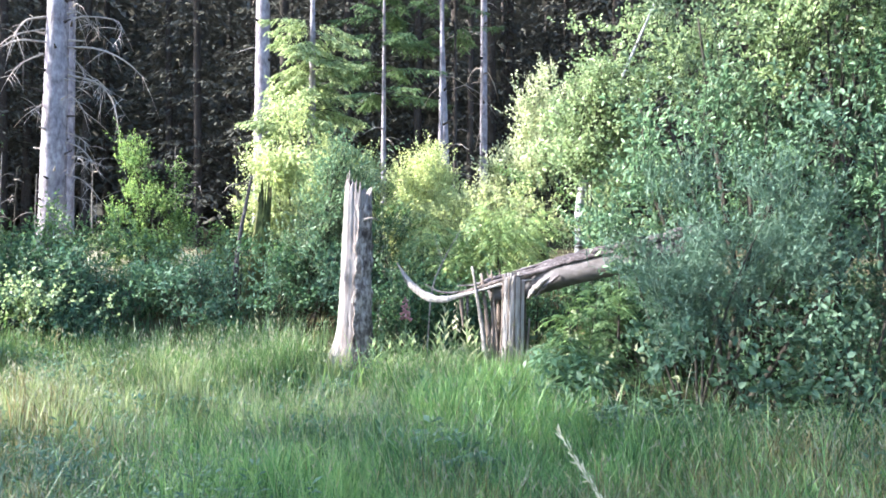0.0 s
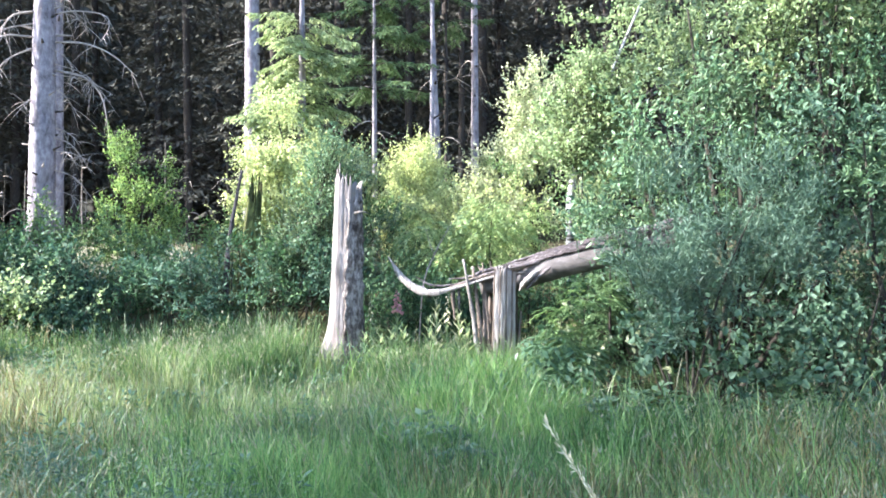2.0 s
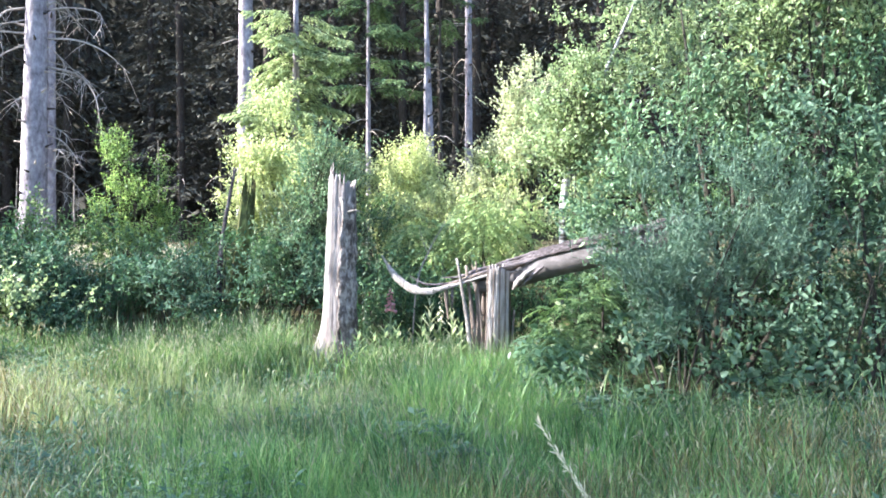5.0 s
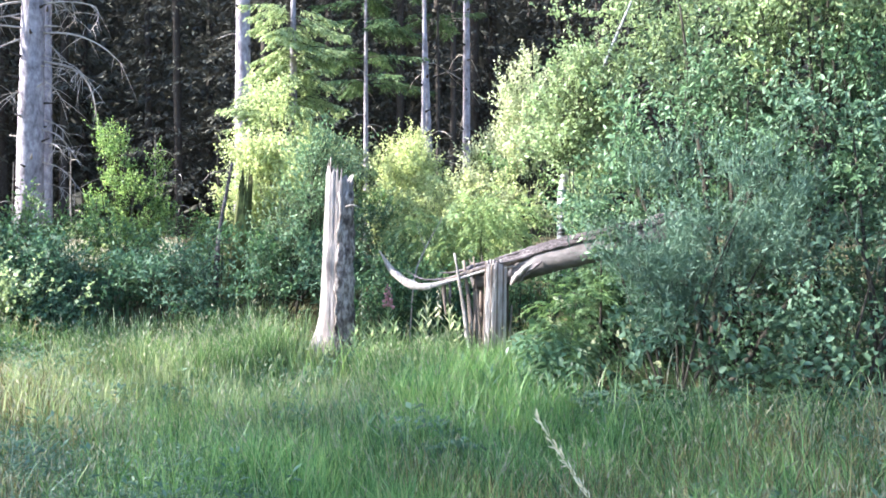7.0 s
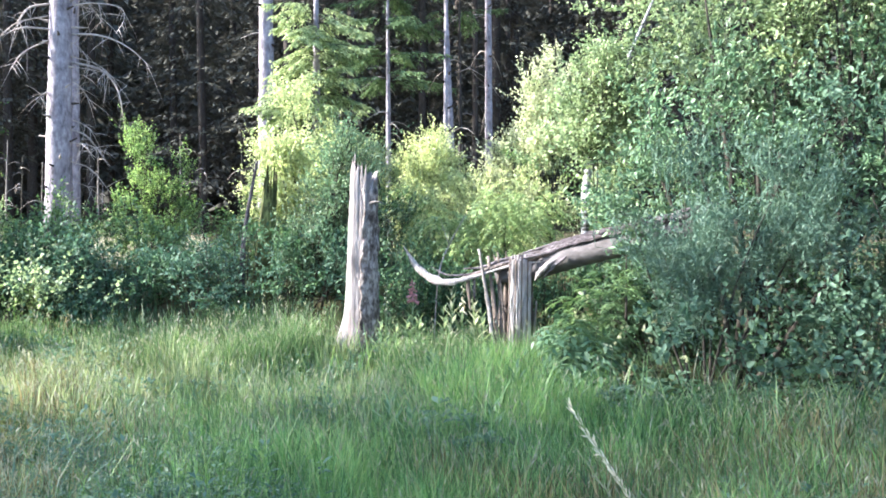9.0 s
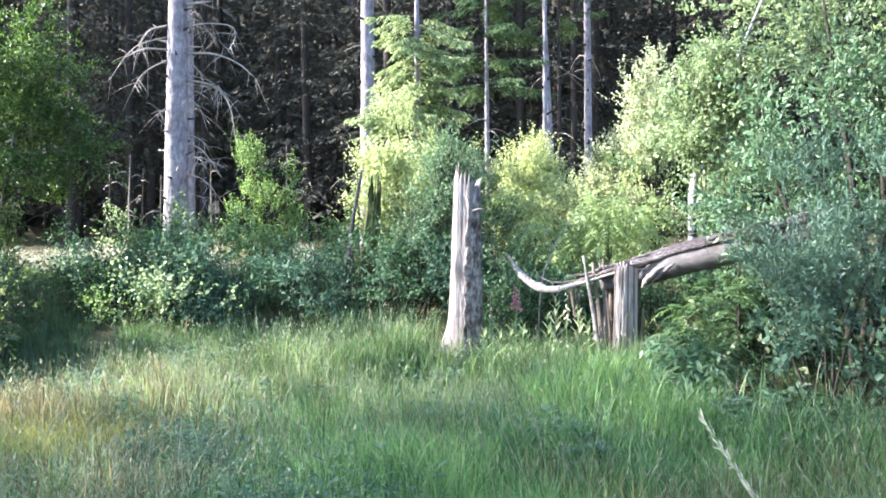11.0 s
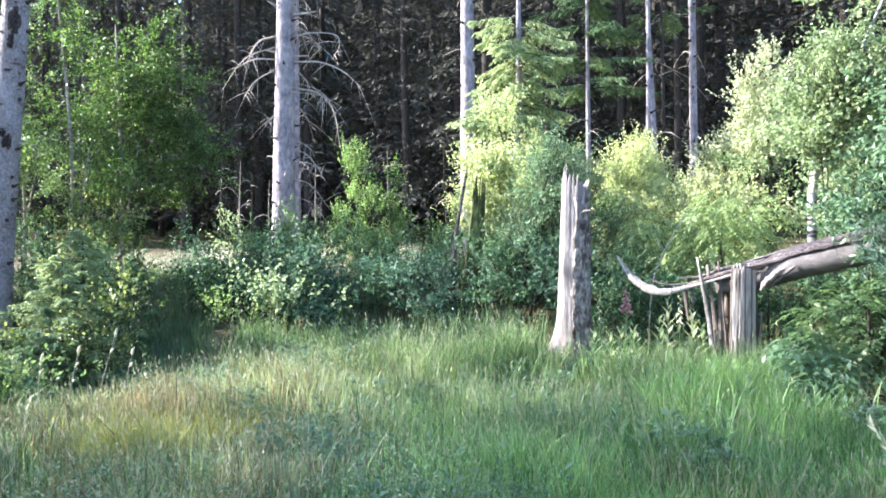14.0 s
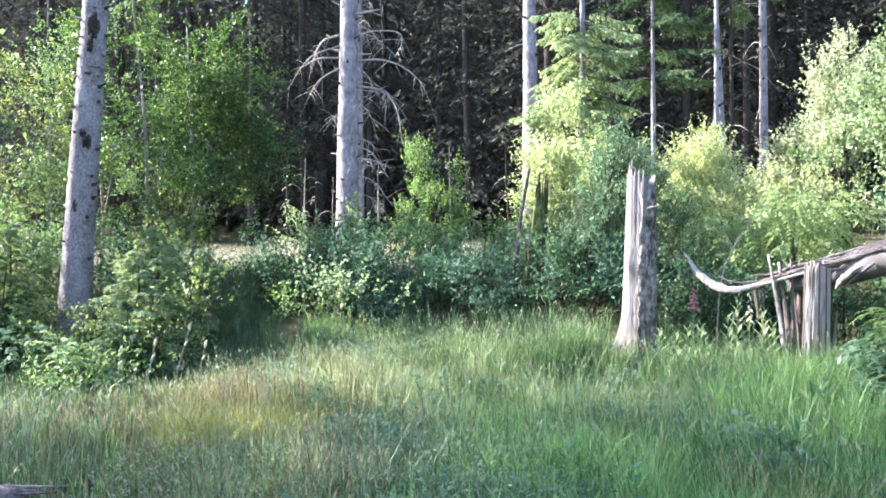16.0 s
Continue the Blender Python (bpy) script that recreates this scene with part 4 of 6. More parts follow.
shrub("willow_shrub", -2.1, 11.2, "blue-green willow shrub behind the tall snag", "shrub", 102,
      [(-1.5, 11.3, 2.75, 0.3, 0.32, 0.7), (-1.65, 11.3, 1.9, 0.5, 0.45, 0.8), (-1.2, 11.3, 1.5, 0.5, 0.5, 0.8), (-2.3, 11.4, 1.3, 0.4, 0.4, 0.55)], 1700, 9, 0.055, 0.022, LEAF_WILLOW, 0.03, up=0.7)
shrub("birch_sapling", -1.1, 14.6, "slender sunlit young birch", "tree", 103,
      [(-1.45, 14.6, 2.6, 0.42, 0.45, 0.9), (-1.5, 14.6, 3.3, 0.22, 0.25, 0.5)], 620, 9, 0.045, 0.03, LEAF_SUNNY, 0.02, up=0.7, twig_bark=LEAF_HERB)
shrub("birch_shrub", -0.1, 16.2, "leafy shrub with sunlight put into its yellow-green leaves", "shrub", 104,
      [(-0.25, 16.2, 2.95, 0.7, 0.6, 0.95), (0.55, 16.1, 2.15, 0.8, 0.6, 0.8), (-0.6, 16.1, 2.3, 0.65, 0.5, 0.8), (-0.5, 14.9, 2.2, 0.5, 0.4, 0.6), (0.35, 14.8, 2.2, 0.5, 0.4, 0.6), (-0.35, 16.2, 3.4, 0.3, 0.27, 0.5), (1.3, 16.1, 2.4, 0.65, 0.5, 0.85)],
      5600, 9, 0.055, 0.038, LEAF_SUNNY, 0.02, up=0.7, gap=-0.2, freq=1.5, clump=0.12, twig_bark=LEAF_HERB)
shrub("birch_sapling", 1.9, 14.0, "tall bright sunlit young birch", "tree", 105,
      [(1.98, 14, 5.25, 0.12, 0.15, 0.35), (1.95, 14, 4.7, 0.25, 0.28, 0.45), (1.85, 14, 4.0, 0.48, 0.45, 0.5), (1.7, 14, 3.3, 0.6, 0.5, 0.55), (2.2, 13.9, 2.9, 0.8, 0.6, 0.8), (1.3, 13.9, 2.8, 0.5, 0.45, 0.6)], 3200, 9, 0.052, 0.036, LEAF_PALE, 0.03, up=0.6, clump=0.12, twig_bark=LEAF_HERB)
rowan(0.75, 11.0, "green rowan shrub with drooping leaves behind the snapped tree", 106,
      [(0.75, 11, 1.75, 0.65, 0.5, 0.55), (0.2, 11.1, 1.45, 0.55, 0.5, 0.55), (1.3, 11.5, 1.9, 0.45, 0.4, 0.5), (0.85, 10.9, 2.2, 0.35, 0.35, 0.35), (-0.15, 11.3, 1.9, 0.3, 0.3, 0.35)], 620, LEAF_ROWAN, 0.24, 6, 0.085, 0.26, 0.7)
shrub("birch_shrub", -0.9, 11.4, "leafy green shrub between the broken trunks", "shrub", 107,
      [(-0.75, 11.4, 1.25, 0.6, 0.5, 0.4), (-0.2, 11.6, 1.2, 0.5, 0.5, 0.35)], 600, 8, 0.05, 0.035, LEAF_ELDER, 0.02)
shrub("birch_sapling", -5.65, 14.3, "young leafy sapling with sunlit top before the dark forest", "tree", 108,
      [(-5.72, 14.3, 3.85, 0.16, 0.2, 0.3), (-5.46, 14.3, 3.6, 0.18, 0.2, 0.3), (-5.94, 14.3, 3.5, 0.16, 0.2, 0.3), (-5.70, 14.3, 3.2, 0.28, 0.3, 0.4), (-6.03, 14.3, 2.75, 0.22, 0.25, 0.3), (-5.37, 14.3, 2.9, 0.22, 0.25, 0.3), (-5.68, 14.3, 2.5, 0.42, 0.4, 0.4), (-5.28, 14.3, 2.05, 0.35, 0.35, 0.4), (-5.94, 14.3, 2.05, 0.35, 0.35, 0.4), (-5.59, 14.2, 1.6, 0.6, 0.5, 0.4)], 2400, 9, 0.05, 0.032, LEAF_SAPLING, 0.015, up=1.0, gap=-0.02, freq=2.2, clump=0.08)

shrub("willow_shrub", -1.9, 10.95, "teal green upright willow shrub beside the tall snag", "shrub", 119,
      [(-1.5, 10.95, 2.65, 0.28, 0.3, 0.55), (-1.6, 10.95, 1.9, 0.42, 0.36, 0.65)], 1050, 9, 0.055, 0.024, LEAF_ELDER, 0.02, up=0.7, gap=-0.3, clump=0.12)
# bramble bank; its shade is put into dark and bluish leaf colours
rngb = np.random.default_rng(7)
for k in range(15):
    x = -7.2 + k * 0.4 + rngb.uniform(-0.15, 0.15)
    y = 10.9 + rngb.uniform(-0.3, 0.6)
    z = gz(x, y)
    t = rngb.uniform(0.75, 1.05) - 0.25 * (k < 3)
    kind = LEAF_BRAMBLE if k < 3 else (LEAF_BRAMBLE, LEAF_BANK, LEAF_BANK, LEAF_BRAMBLE)[k % 4]
    shrub("bramble_bush", x, y, "dense green bramble bush on the bank, shade put into its leaves", "bush", 200 + k,
          [(x, y, z + t * 0.6, 0.5, 0.5, t * 0.55), (x + rngb.uniform(-0.3, 0.3), y - 0.35, z + t * 0.35, 0.45, 0.4, t * 0.4)], 420, 8, rngb.uniform(0.06, 0.085), rngb.uniform(0.026, 0.036), kind, 0.012, "bramble bank", gap=-0.05, freq=1.6)
for x, y, t, sd in ((-5.3, 10.2, 0.6, 231), (-5.7, 10.35, 0.6, 240), (-4.0, 12.9, 0.8, 233), (-6.5, 12.6, 1.1, 234), (-7.4, 13.2, 1.0, 235), (-3.2, 12.4, 1.0, 236), (-8.2, 16.4, 1.0, 237), (-10.0, 16.8, 1.0, 238)):
    z = gz(x, y)
    shrub("leafy_shrub", x, y, "small pale-leaved shrub catching the light", "shrub", sd, [(x, y, z + t * 0.6, 0.4, 0.4, t * 0.55)], 110 if sd in (231, 240) else 200, 7, 0.065, 0.045, LEAF_BIRCH if sd in (233, 234, 235, 236) else LEAF_HERB, 0.012, "small shrubs", up=0.5)

for x, y, t, sd in ((-6.35, 10.35, 0.85, 251), (-6.85, 10.7, 0.9, 252), (-6.0, 10.05, 0.6, 253), (-7.3, 11.2, 1.0, 254)):
    z = gz(x, y)
    shrub("leafy_shrub", x, y, "loose twiggy green shrub beside the shaded track", "shrub", sd, [(x, y, z + t * 0.6, 0.4, 0.35, t * 0.5), (x + 0.2, y - 0.15, z + t * 0.3, 0.3, 0.3, t * 0.3)], 260, 7, 0.055, 0.036, LEAF_SAPLING if sd != 252 else LEAF_ELDER, 0.012, "small shrubs", up=0.6, gap=0.0, freq=2.0)

# the birch and the large mixed thicket beside the log
shrub("birch_tree", 2.02, 11.2, "birch with white trunk and sunlit leaves", "tree", 111,
      [(2.95, 11.1, 4.4, 0.8, 0.8, 1.25), (3.2, 11.0, 3.2, 1.0, 0.9, 1.1), (2.2, 10.9, 3.3, 0.7, 0.5, 0.9), (2.5, 11.0, 2.3, 0.45, 0.4, 0.7), (2.3, 10.8, 4.4, 0.35, 0.3, 0.9), (2.05, 10.7, 3.3, 0.5, 0.3, 0.8), (3.6, 11.2, 5.4, 1.3, 1.1, 1.4)], 3000, 8, 0.06, 0.042, LEAF_HERB, bark=BARK_BIRCH,
      stems=[([[0, 0, -0.1], [0.02, 0, 1.9], [0.55, 0.1, 3.3], [1.25, 0.2, 4.9]], [0.07, 0.06, 0.035, 0.012]), ([[0.02, 0, 1.8], [0.6, 0, 2.7], [1.3, 0, 3.2]], [0.03, 0.02, 0.006])])
shrub("birch_sapling", 1.95, 10.35, "slim pale-leaved sapling before the white trunk", "tree", 118,
      [(1.93, 10.35, 2.95, 0.38, 0.25, 0.36), (2.1, 10.4, 3.6, 0.4, 0.25, 0.5)], 900, 9, 0.055, 0.036, LEAF_HERB, 0.012, up=0.4, gap=-0.9, clump=0.12)
shrub("willow_tree", 3.7, 8.8, "large leafy willow with pale sunlit leaves", "tree", 112,
      [(2.9, 8.6, 3.7, 1.0, 0.8, 1.1), (4.2, 8.5, 4.0, 1.2, 0.9, 1.2), (3.3, 8.8, 5.0, 1.2, 1.0, 1.0), (5.4, 8.6, 3.8, 1.2, 0.9, 1.4), (2.2, 8.5, 3.0, 0.6, 0.5, 0.7), (4.8, 8.6, 5.4, 1.3, 1.0, 1.0), (4.5, 8.2, 4.8, 0.9, 0.6, 0.8), (5.5, 8.2, 4.9, 0.9, 0.7, 0.9)], 6000, 8, 0.078, 0.038, LEAF_WILLOW, 0.05, gap=0.08, freq=1.3, broad=True)
# The brighter herb leaf colour paints sun on the thicket's top.
shrub("willow_shrub", 4.0, 7.95, "tall willow shrub with sunlight put into its light upper leaves", "shrub", 120,
      [(3.85, 7.6, 3.85, 0.75, 0.45, 0.55), (4.6, 7.7, 3.7, 0.6, 0.4, 0.6), (4.2, 7.7, 4.5, 0.8, 0.4, 0.5)], 1100, 8, 0.065, 0.032, LEAF_HERB, 0.03, gap=-0.1, freq=1.3, broad=True)
shrub("willow_shrub", 3.0, 7.9, "tall green willow shrub", "shrub", 113,
      [(2.4, 7.8, 2.4, 0.8, 0.6, 0.7), (3.3, 7.7, 2.7, 0.9, 0.6, 0.8), (4.3, 7.7, 2.6, 0.9, 0.6, 0.9), (5.2, 7.9, 2.6, 0.9, 0.7, 1.1)], 2700, 9, 0.07, 0.034, LEAF_ELDER, 0.035, up=0.5, gap=0.04, freq=1.5, broad=True)
shrub("broom_bush", 2.2, 6.9, "dense blue-green broom bush with fine shoots", "bush", 114,
      [(1.72, 7.15, 1.58, 0.26, 0.3, 0.28), (1.93, 6.9, 1.3, 0.4, 0.45, 0.36), (2.4, 6.8, 1.5, 0.55, 0.5, 0.5), (2.95, 6.8, 1.75, 0.55, 0.5, 0.6), (2.2, 7.3, 1.8, 0.5, 0.5, 0.4), (3.45, 6.9, 1.95, 0.45, 0.4, 0.45)], 4000, 14, 0.06, 0.012, LEAF_BROOM, 0.015, up=0.55, loose=0.5, twig=0.28, gap=0.06, freq=2.1, clump=0.11, twig_bark=LEAF_BROOM)
shrub("hazel_bush", 4.2, 6.9, "tall bush with broad grey-green leaves and dark gaps", "bush", 121,
      [(3.75, 6.8, 1.75, 0.4, 0.35, 0.4), (4.25, 6.9, 2.25, 0.5, 0.4, 0.5), (4.0, 7.1, 2.8, 0.5, 0.4, 0.4), (4.9, 7.0, 2.0, 0.5, 0.4, 0.7)], 1250, 7, 0.07, 0.038, LEAF_HAZEL, 0.02, up=0.3, gap=0.1, freq=1.9, broad=True)
shrub("hazel_bush", 3.6, 6.5, "shaded bush with broad grey-green leaves", "bush", 115,
      [(3.3, 6.2, 0.75, 0.3, 0.3, 0.35), (3.75, 6.3, 1.1, 0.4, 0.4, 0.5), (4.3, 6.4, 1.3, 0.5, 0.45, 0.6)], 900, 7, 0.072, 0.042, LEAF_HAZEL, 0.02, up=0.3, gap=0.08, freq=2.0, broad=True)
rowan(1.3, 7.35, "soft feathery green shrub beside the fallen log", 116,
      [(1.22, 7.35, 0.95, 0.2, 0.25, 0.2), (1.5, 7.4, 1.15, 0.25, 0.25, 0.18), (1.35, 7.3, 0.7, 0.25, 0.25, 0.2)], 130, LEAF_BIRCH, 0.2, 8, 0.055, 0.3, 0.45, 0.008)
rowan(1.15, 7.0, "low bright green plant with drooping paired leaves at the thicket's edge", 136,
      [(1.1, 7.0, 0.72, 0.24, 0.2, 0.16), (1.3, 6.95, 0.62, 0.26, 0.2, 0.16), (1.2, 6.9, 0.42, 0.34, 0.22, 0.14)], 130, LEAF_ELDER, 0.17, 3, 0.1, 0.42, 0.7, 0.006, "raspberry_plant")
shrub("maple_seedling", 1.82, 7.0, "slender seedling with pale leaves in the dark hollow", "seedling", 137,
      [(1.72, 7.0, 0.82, 0.12, 0.1, 0.2), (1.95, 7.0, 0.7, 0.2, 0.12, 0.1)], 14, 6, 0.055, 0.042, LEAF_PALE, 0.006, twig=0.16, gap=-0.5, broad=True)
young_spruce(1.8, 7.9, 0.2, 1.5, 0.55, 126, NEEDLE_GREEN, "small spruce with flat green sprays under the broom", 8, 6, 0.018, twig=0.2, blade=0.055, width=0.013, rise=0.3, fall=0.35)
shrub("maple_seedling", 2.0, 6.1, "low seedlings with broad leaves under the thicket", "seedling", 117,
      [(1.75, 6.3, 0.7, 0.35, 0.25, 0.16), (2.4, 6.0, 0.55, 0.5, 0.25, 0.18), (2.95, 5.9, 0.6, 0.4, 0.25, 0.2)], 150, 6, 0.07, 0.05, LEAF_HAZEL, 0.008, twig=0.2, gap=-0.5, broad=True)

for k, (x, y, h, w, n) in enumerate([(1.75, 6.25, 0.35, 0.3, 70), (2.25, 6.1, 0.4, 0.35, 90), (2.75, 6.05, 0.45, 0.35, 90), (3.2, 6.0, 0.5, 0.3, 70), (1.75, 7.0, 0.3, 0.3, 60), (3.4, 6.6, 0.4, 0.35, 70)]):
    g0 = gz(x, y)
    rowan(x, y, "low shaded raspberry plant with broad paired leaves", 160 + k, [(x, y, g0 + h * 0.7, w, w * 0.8, h * 0.45), (x + 0.12, y - 0.1, g0 + h * 0.35, w, w * 0.8, h * 0.3)], n, (LEAF_HAZEL, LEAF_BRAMBLE, LEAF_ELDER)[k % 3], 0.15, 2, 0.09, 0.55, 0.35, 0.006, "raspberry_plant")
# Fill for the thicket; the dark-leaved bushes stand for unlit gaps.
UNDER_FRONT = [(2.1, 8.9, 1.7, 0.6, LEAF_BRAMBLE), (2.9, 8.8, 1.9, 0.7, LEAF_BRAMBLE), (3.8, 8.0, 1.8, 0.6, LEAF_BRAMBLE), (4.5, 7.4, 1.9, 0.8, LEAF_HAZEL), (5.3, 7.6, 2.0, 0.8, LEAF_BRAMBLE), (2.1, 9.3, 1.5, 0.55, LEAF_BRAMBLE), (2.4, 9.4, 1.8, 0.7, LEAF_BRAMBLE), (3.3, 9.3, 2.0, 0.8, LEAF_BRAMBLE), (4.4, 6.3, 1.2, 0.5, LEAF_HAZEL), (1.2, 9.6, 1.0, 0.36, LEAF_BRAMBLE)]
UNDER_BACK = [(0.85, 9.9, 0.8, 0.4, LEAF_BRAMBLE), (0.35, 9.85, 0.75, 0.4, LEAF_BRAMBLE), (-0.2, 9.8, 0.75, 0.4, LEAF_BRAMBLE), (-0.65, 10.0, 0.8, 0.4, LEAF_BRAMBLE), (1.7, 12.4, 1.9, 0.8, LEAF_BIRCH), (2.9, 12.6, 2.2, 0.9, LEAF_BIRCH), (4.2, 11.6, 2.4, 1.0, LEAF_BIRCH), (4.3, 9.4, 2.2, 0.9, LEAF_BRAMBLE), (5.4, 9.2, 2.4, 1.0, LEAF_BRAMBLE), (5.2, 6.4, 1.4, 0.6, LEAF_HAZEL), (6.3, 8.4, 2.4, 1.0, LEAF_BRAMBLE)]
for k, (x, y, t, w, lf) in enumerate(UNDER_FRONT + UNDER_BACK):
    z = gz(x, y)
    shrub("bramble_bush", x, y, "dense undergrowth, mostly dark leaves that paint the thicket's shade", "bush", 340 + k, [(x, y, z + t * 0.5, w, w * 0.8, t * 0.5), (x - 0.2, y - 0.2, z + t * 0.25, w * 0.9, w * 0.7, t * 0.28)], 420, 8, 0.06, 0.032, lf, 0.014, "thicket undergrowth")
for k, (x, y, t, w, lf) in enumerate([(-4.9, 12.9, 0.85, 0.55, LEAF_BIRCH), (-6.2, 13.4, 0.9, 0.5, LEAF_BIRCH), (-2.0, 12.6, 1.6, 0.7, LEAF_BIRCH), (-1.2, 12.9, 1.3, 0.6, LEAF_BIRCH), (-0.3, 13.4, 1.2, 0.7, LEAF_SUNNY), (0.5, 13.6, 1.4, 0.7, LEAF_SUNNY), (1.1, 13.2, 1.5, 0.7, LEAF_SUNNY), (-3.6, 13.6, 0.6, 0.5, LEAF_BIRCH)]):
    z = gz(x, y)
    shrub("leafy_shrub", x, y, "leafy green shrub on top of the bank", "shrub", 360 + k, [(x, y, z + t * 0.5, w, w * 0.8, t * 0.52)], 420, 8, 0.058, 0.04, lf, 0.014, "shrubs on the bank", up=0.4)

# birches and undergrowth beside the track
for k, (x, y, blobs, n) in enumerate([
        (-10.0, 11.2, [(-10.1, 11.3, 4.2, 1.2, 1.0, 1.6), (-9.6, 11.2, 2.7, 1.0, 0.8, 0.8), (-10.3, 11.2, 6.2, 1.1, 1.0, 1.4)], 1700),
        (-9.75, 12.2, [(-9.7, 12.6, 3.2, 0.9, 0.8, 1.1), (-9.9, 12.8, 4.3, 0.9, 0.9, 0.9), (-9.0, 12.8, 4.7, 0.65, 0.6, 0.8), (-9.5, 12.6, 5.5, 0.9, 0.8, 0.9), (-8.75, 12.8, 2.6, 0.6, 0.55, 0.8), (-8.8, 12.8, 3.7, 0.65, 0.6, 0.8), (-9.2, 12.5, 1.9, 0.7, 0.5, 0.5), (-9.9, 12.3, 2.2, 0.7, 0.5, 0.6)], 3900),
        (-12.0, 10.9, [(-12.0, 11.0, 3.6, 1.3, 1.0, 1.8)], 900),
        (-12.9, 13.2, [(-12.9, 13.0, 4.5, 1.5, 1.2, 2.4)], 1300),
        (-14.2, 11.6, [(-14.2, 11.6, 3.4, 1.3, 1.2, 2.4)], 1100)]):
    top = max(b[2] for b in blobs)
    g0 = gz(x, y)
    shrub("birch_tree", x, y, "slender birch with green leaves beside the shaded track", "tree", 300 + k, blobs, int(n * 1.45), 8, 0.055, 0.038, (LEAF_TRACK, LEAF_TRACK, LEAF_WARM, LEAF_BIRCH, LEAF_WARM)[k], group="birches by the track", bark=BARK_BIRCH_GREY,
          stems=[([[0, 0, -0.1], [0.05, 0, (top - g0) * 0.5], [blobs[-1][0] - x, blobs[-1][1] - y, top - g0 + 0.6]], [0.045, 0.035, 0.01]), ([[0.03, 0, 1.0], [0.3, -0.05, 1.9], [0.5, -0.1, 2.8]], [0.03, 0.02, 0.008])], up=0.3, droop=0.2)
for k, (x, y, t, w) in enumerate([(-7.25, 6.9, 0.3, 0.35), (-8.05, 9.0, 1.4, 0.5), (-8.7, 9.8, 1.7, 0.6), (-10.5, 8.4, 1.2, 0.6), (-10.6, 9.2, 2.0, 0.8), (-9.4, 10.2, 1.8, 0.6), (-9.7, 11.4, 2.2, 0.7), (-10.4, 12.4, 1.9, 0.8), (-10.5, 10.6, 2.6, 0.8), (-8.2, 9.9, 1.2, 0.5), (-11.6, 9.6, 2.0, 0.9), (-8.3, 7.9, 0.35, 0.35), (-11.3, 8.9, 2.6, 0.8), (-12.7, 10.2, 3.0, 0.9), (-10.3, 7.9, 1.2, 0.6), (-9.9, 8.2, 1.2, 0.45), (-11.0, 9.9, 2.8, 0.8), (-9.6, 7.5, 0.8, 0.45), (-8.2, 9.0, 1.2, 0.4)]):
    z = gz(x, y)
    shrub("bramble_bush", x, y, "green bramble bush round the grey trunk", "bush", 320 + k, [(x, y, z + t * 0.55, w, w, t * 0.5), (x + 0.3, y - 0.3, z + t * 0.3, w * 0.7, w * 0.7, t * 0.32)], 500, 8, 0.075, 0.03, (LEAF_BIRCH, LEAF_BRAMBLE, LEAF_WARM, LEAF_WARM)[k % 4], 0.014, "brambles by the trunk", gap=-0.15, freq=1.5)

# The lit needle colour brightens the spruces round the grey trunk.
young_spruce(-7.3, 7.9, 0.1, 1.55, 0.95, 351, NEEDLE_LIT, "small bushy spruce with sun-bright needle colour at the meadow edge", 10, 8, 0.025, twig=0.24, blade=0.065, width=0.018, rise=0.25, fall=0.4)
young_spruce(-9.5, 7.9, 0.15, 2.0, 0.7, 357, NEEDLE_LIT, "young spruce with sun-bright needle colour beside the grey trunk", 10, 8, 0.03, twig=0.22, blade=0.065, width=0.018, rise=0.25, fall=0.45)
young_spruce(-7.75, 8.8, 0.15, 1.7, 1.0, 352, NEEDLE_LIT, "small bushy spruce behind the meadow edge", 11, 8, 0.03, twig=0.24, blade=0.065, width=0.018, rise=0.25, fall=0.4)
young_spruce(-6.95, 7.3, 0.08, 0.95, 0.6, 353, NEEDLE_GREEN, "low spruce seedling in the meadow grass", 7, 7, 0.015, twig=0.18, blade=0.055, width=0.015, rise=0.25, fall=0.4)
rowan(-9.3, 7.6, "sunlit rowan shrub with broad compound leaves by the grey trunk", 354,
      [(-9.15, 7.6, 1.55, 0.35, 0.4, 0.5), (-9.6, 7.7, 1.6, 0.5, 0.4, 0.5), (-9.3, 7.5, 0.9, 0.4, 0.4, 0.4)], 130, LEAF_WARM, 0.2, 3, 0.1, 0.45, 0.3)
rowan(-7.1, 6.45, "low yellow-green rowan seedling in front of the grey trunk", 355,
      [(-7.12, 6.45, 0.6, 0.17, 0.15, 0.14), (-7.0, 6.45, 0.45, 0.16, 0.15, 0.12)], 20, LEAF_ROWAN, 0.15, 4, 0.075, 0.42, 0.4, 0.008)
rowan(-7.75, 6.7, "low green rowan shrub with twigs in dry grass", 356,
      [(-7.95, 6.7, 0.55, 0.3, 0.3, 0.2), (-7.3, 6.8, 0.4, 0.25, 0.25, 0.15)], 60, LEAF_ELDER, 0.17, 4, 0.07, 0.4, 0.3, 0.01)
for k, (x, y, t, w) in enumerate([(-7.15, 7.7, 0.95, 0.4), (-6.7, 7.9, 0.65, 0.35), (-7.4, 8.3, 1.35, 0.45), (-6.9, 8.6, 1.2, 0.4)]):
    z = gz(x, y)
    shrub("leafy_shrub", x, y, "loose leafy shrub with bare lower twigs at the meadow edge", "shrub", 370 + k, [(x, y, z + t * 0.65, w, w, t * 0.4), (x + 0.2, y - 0.15, z + t * 0.35, w * 0.7, w * 0.6, t * 0.28)], 300, 7, 0.062, 0.034, LEAF_WARM, 0.014, "shrubs at the meadow edge", up=0.5, gap=0.04, freq=2.0)

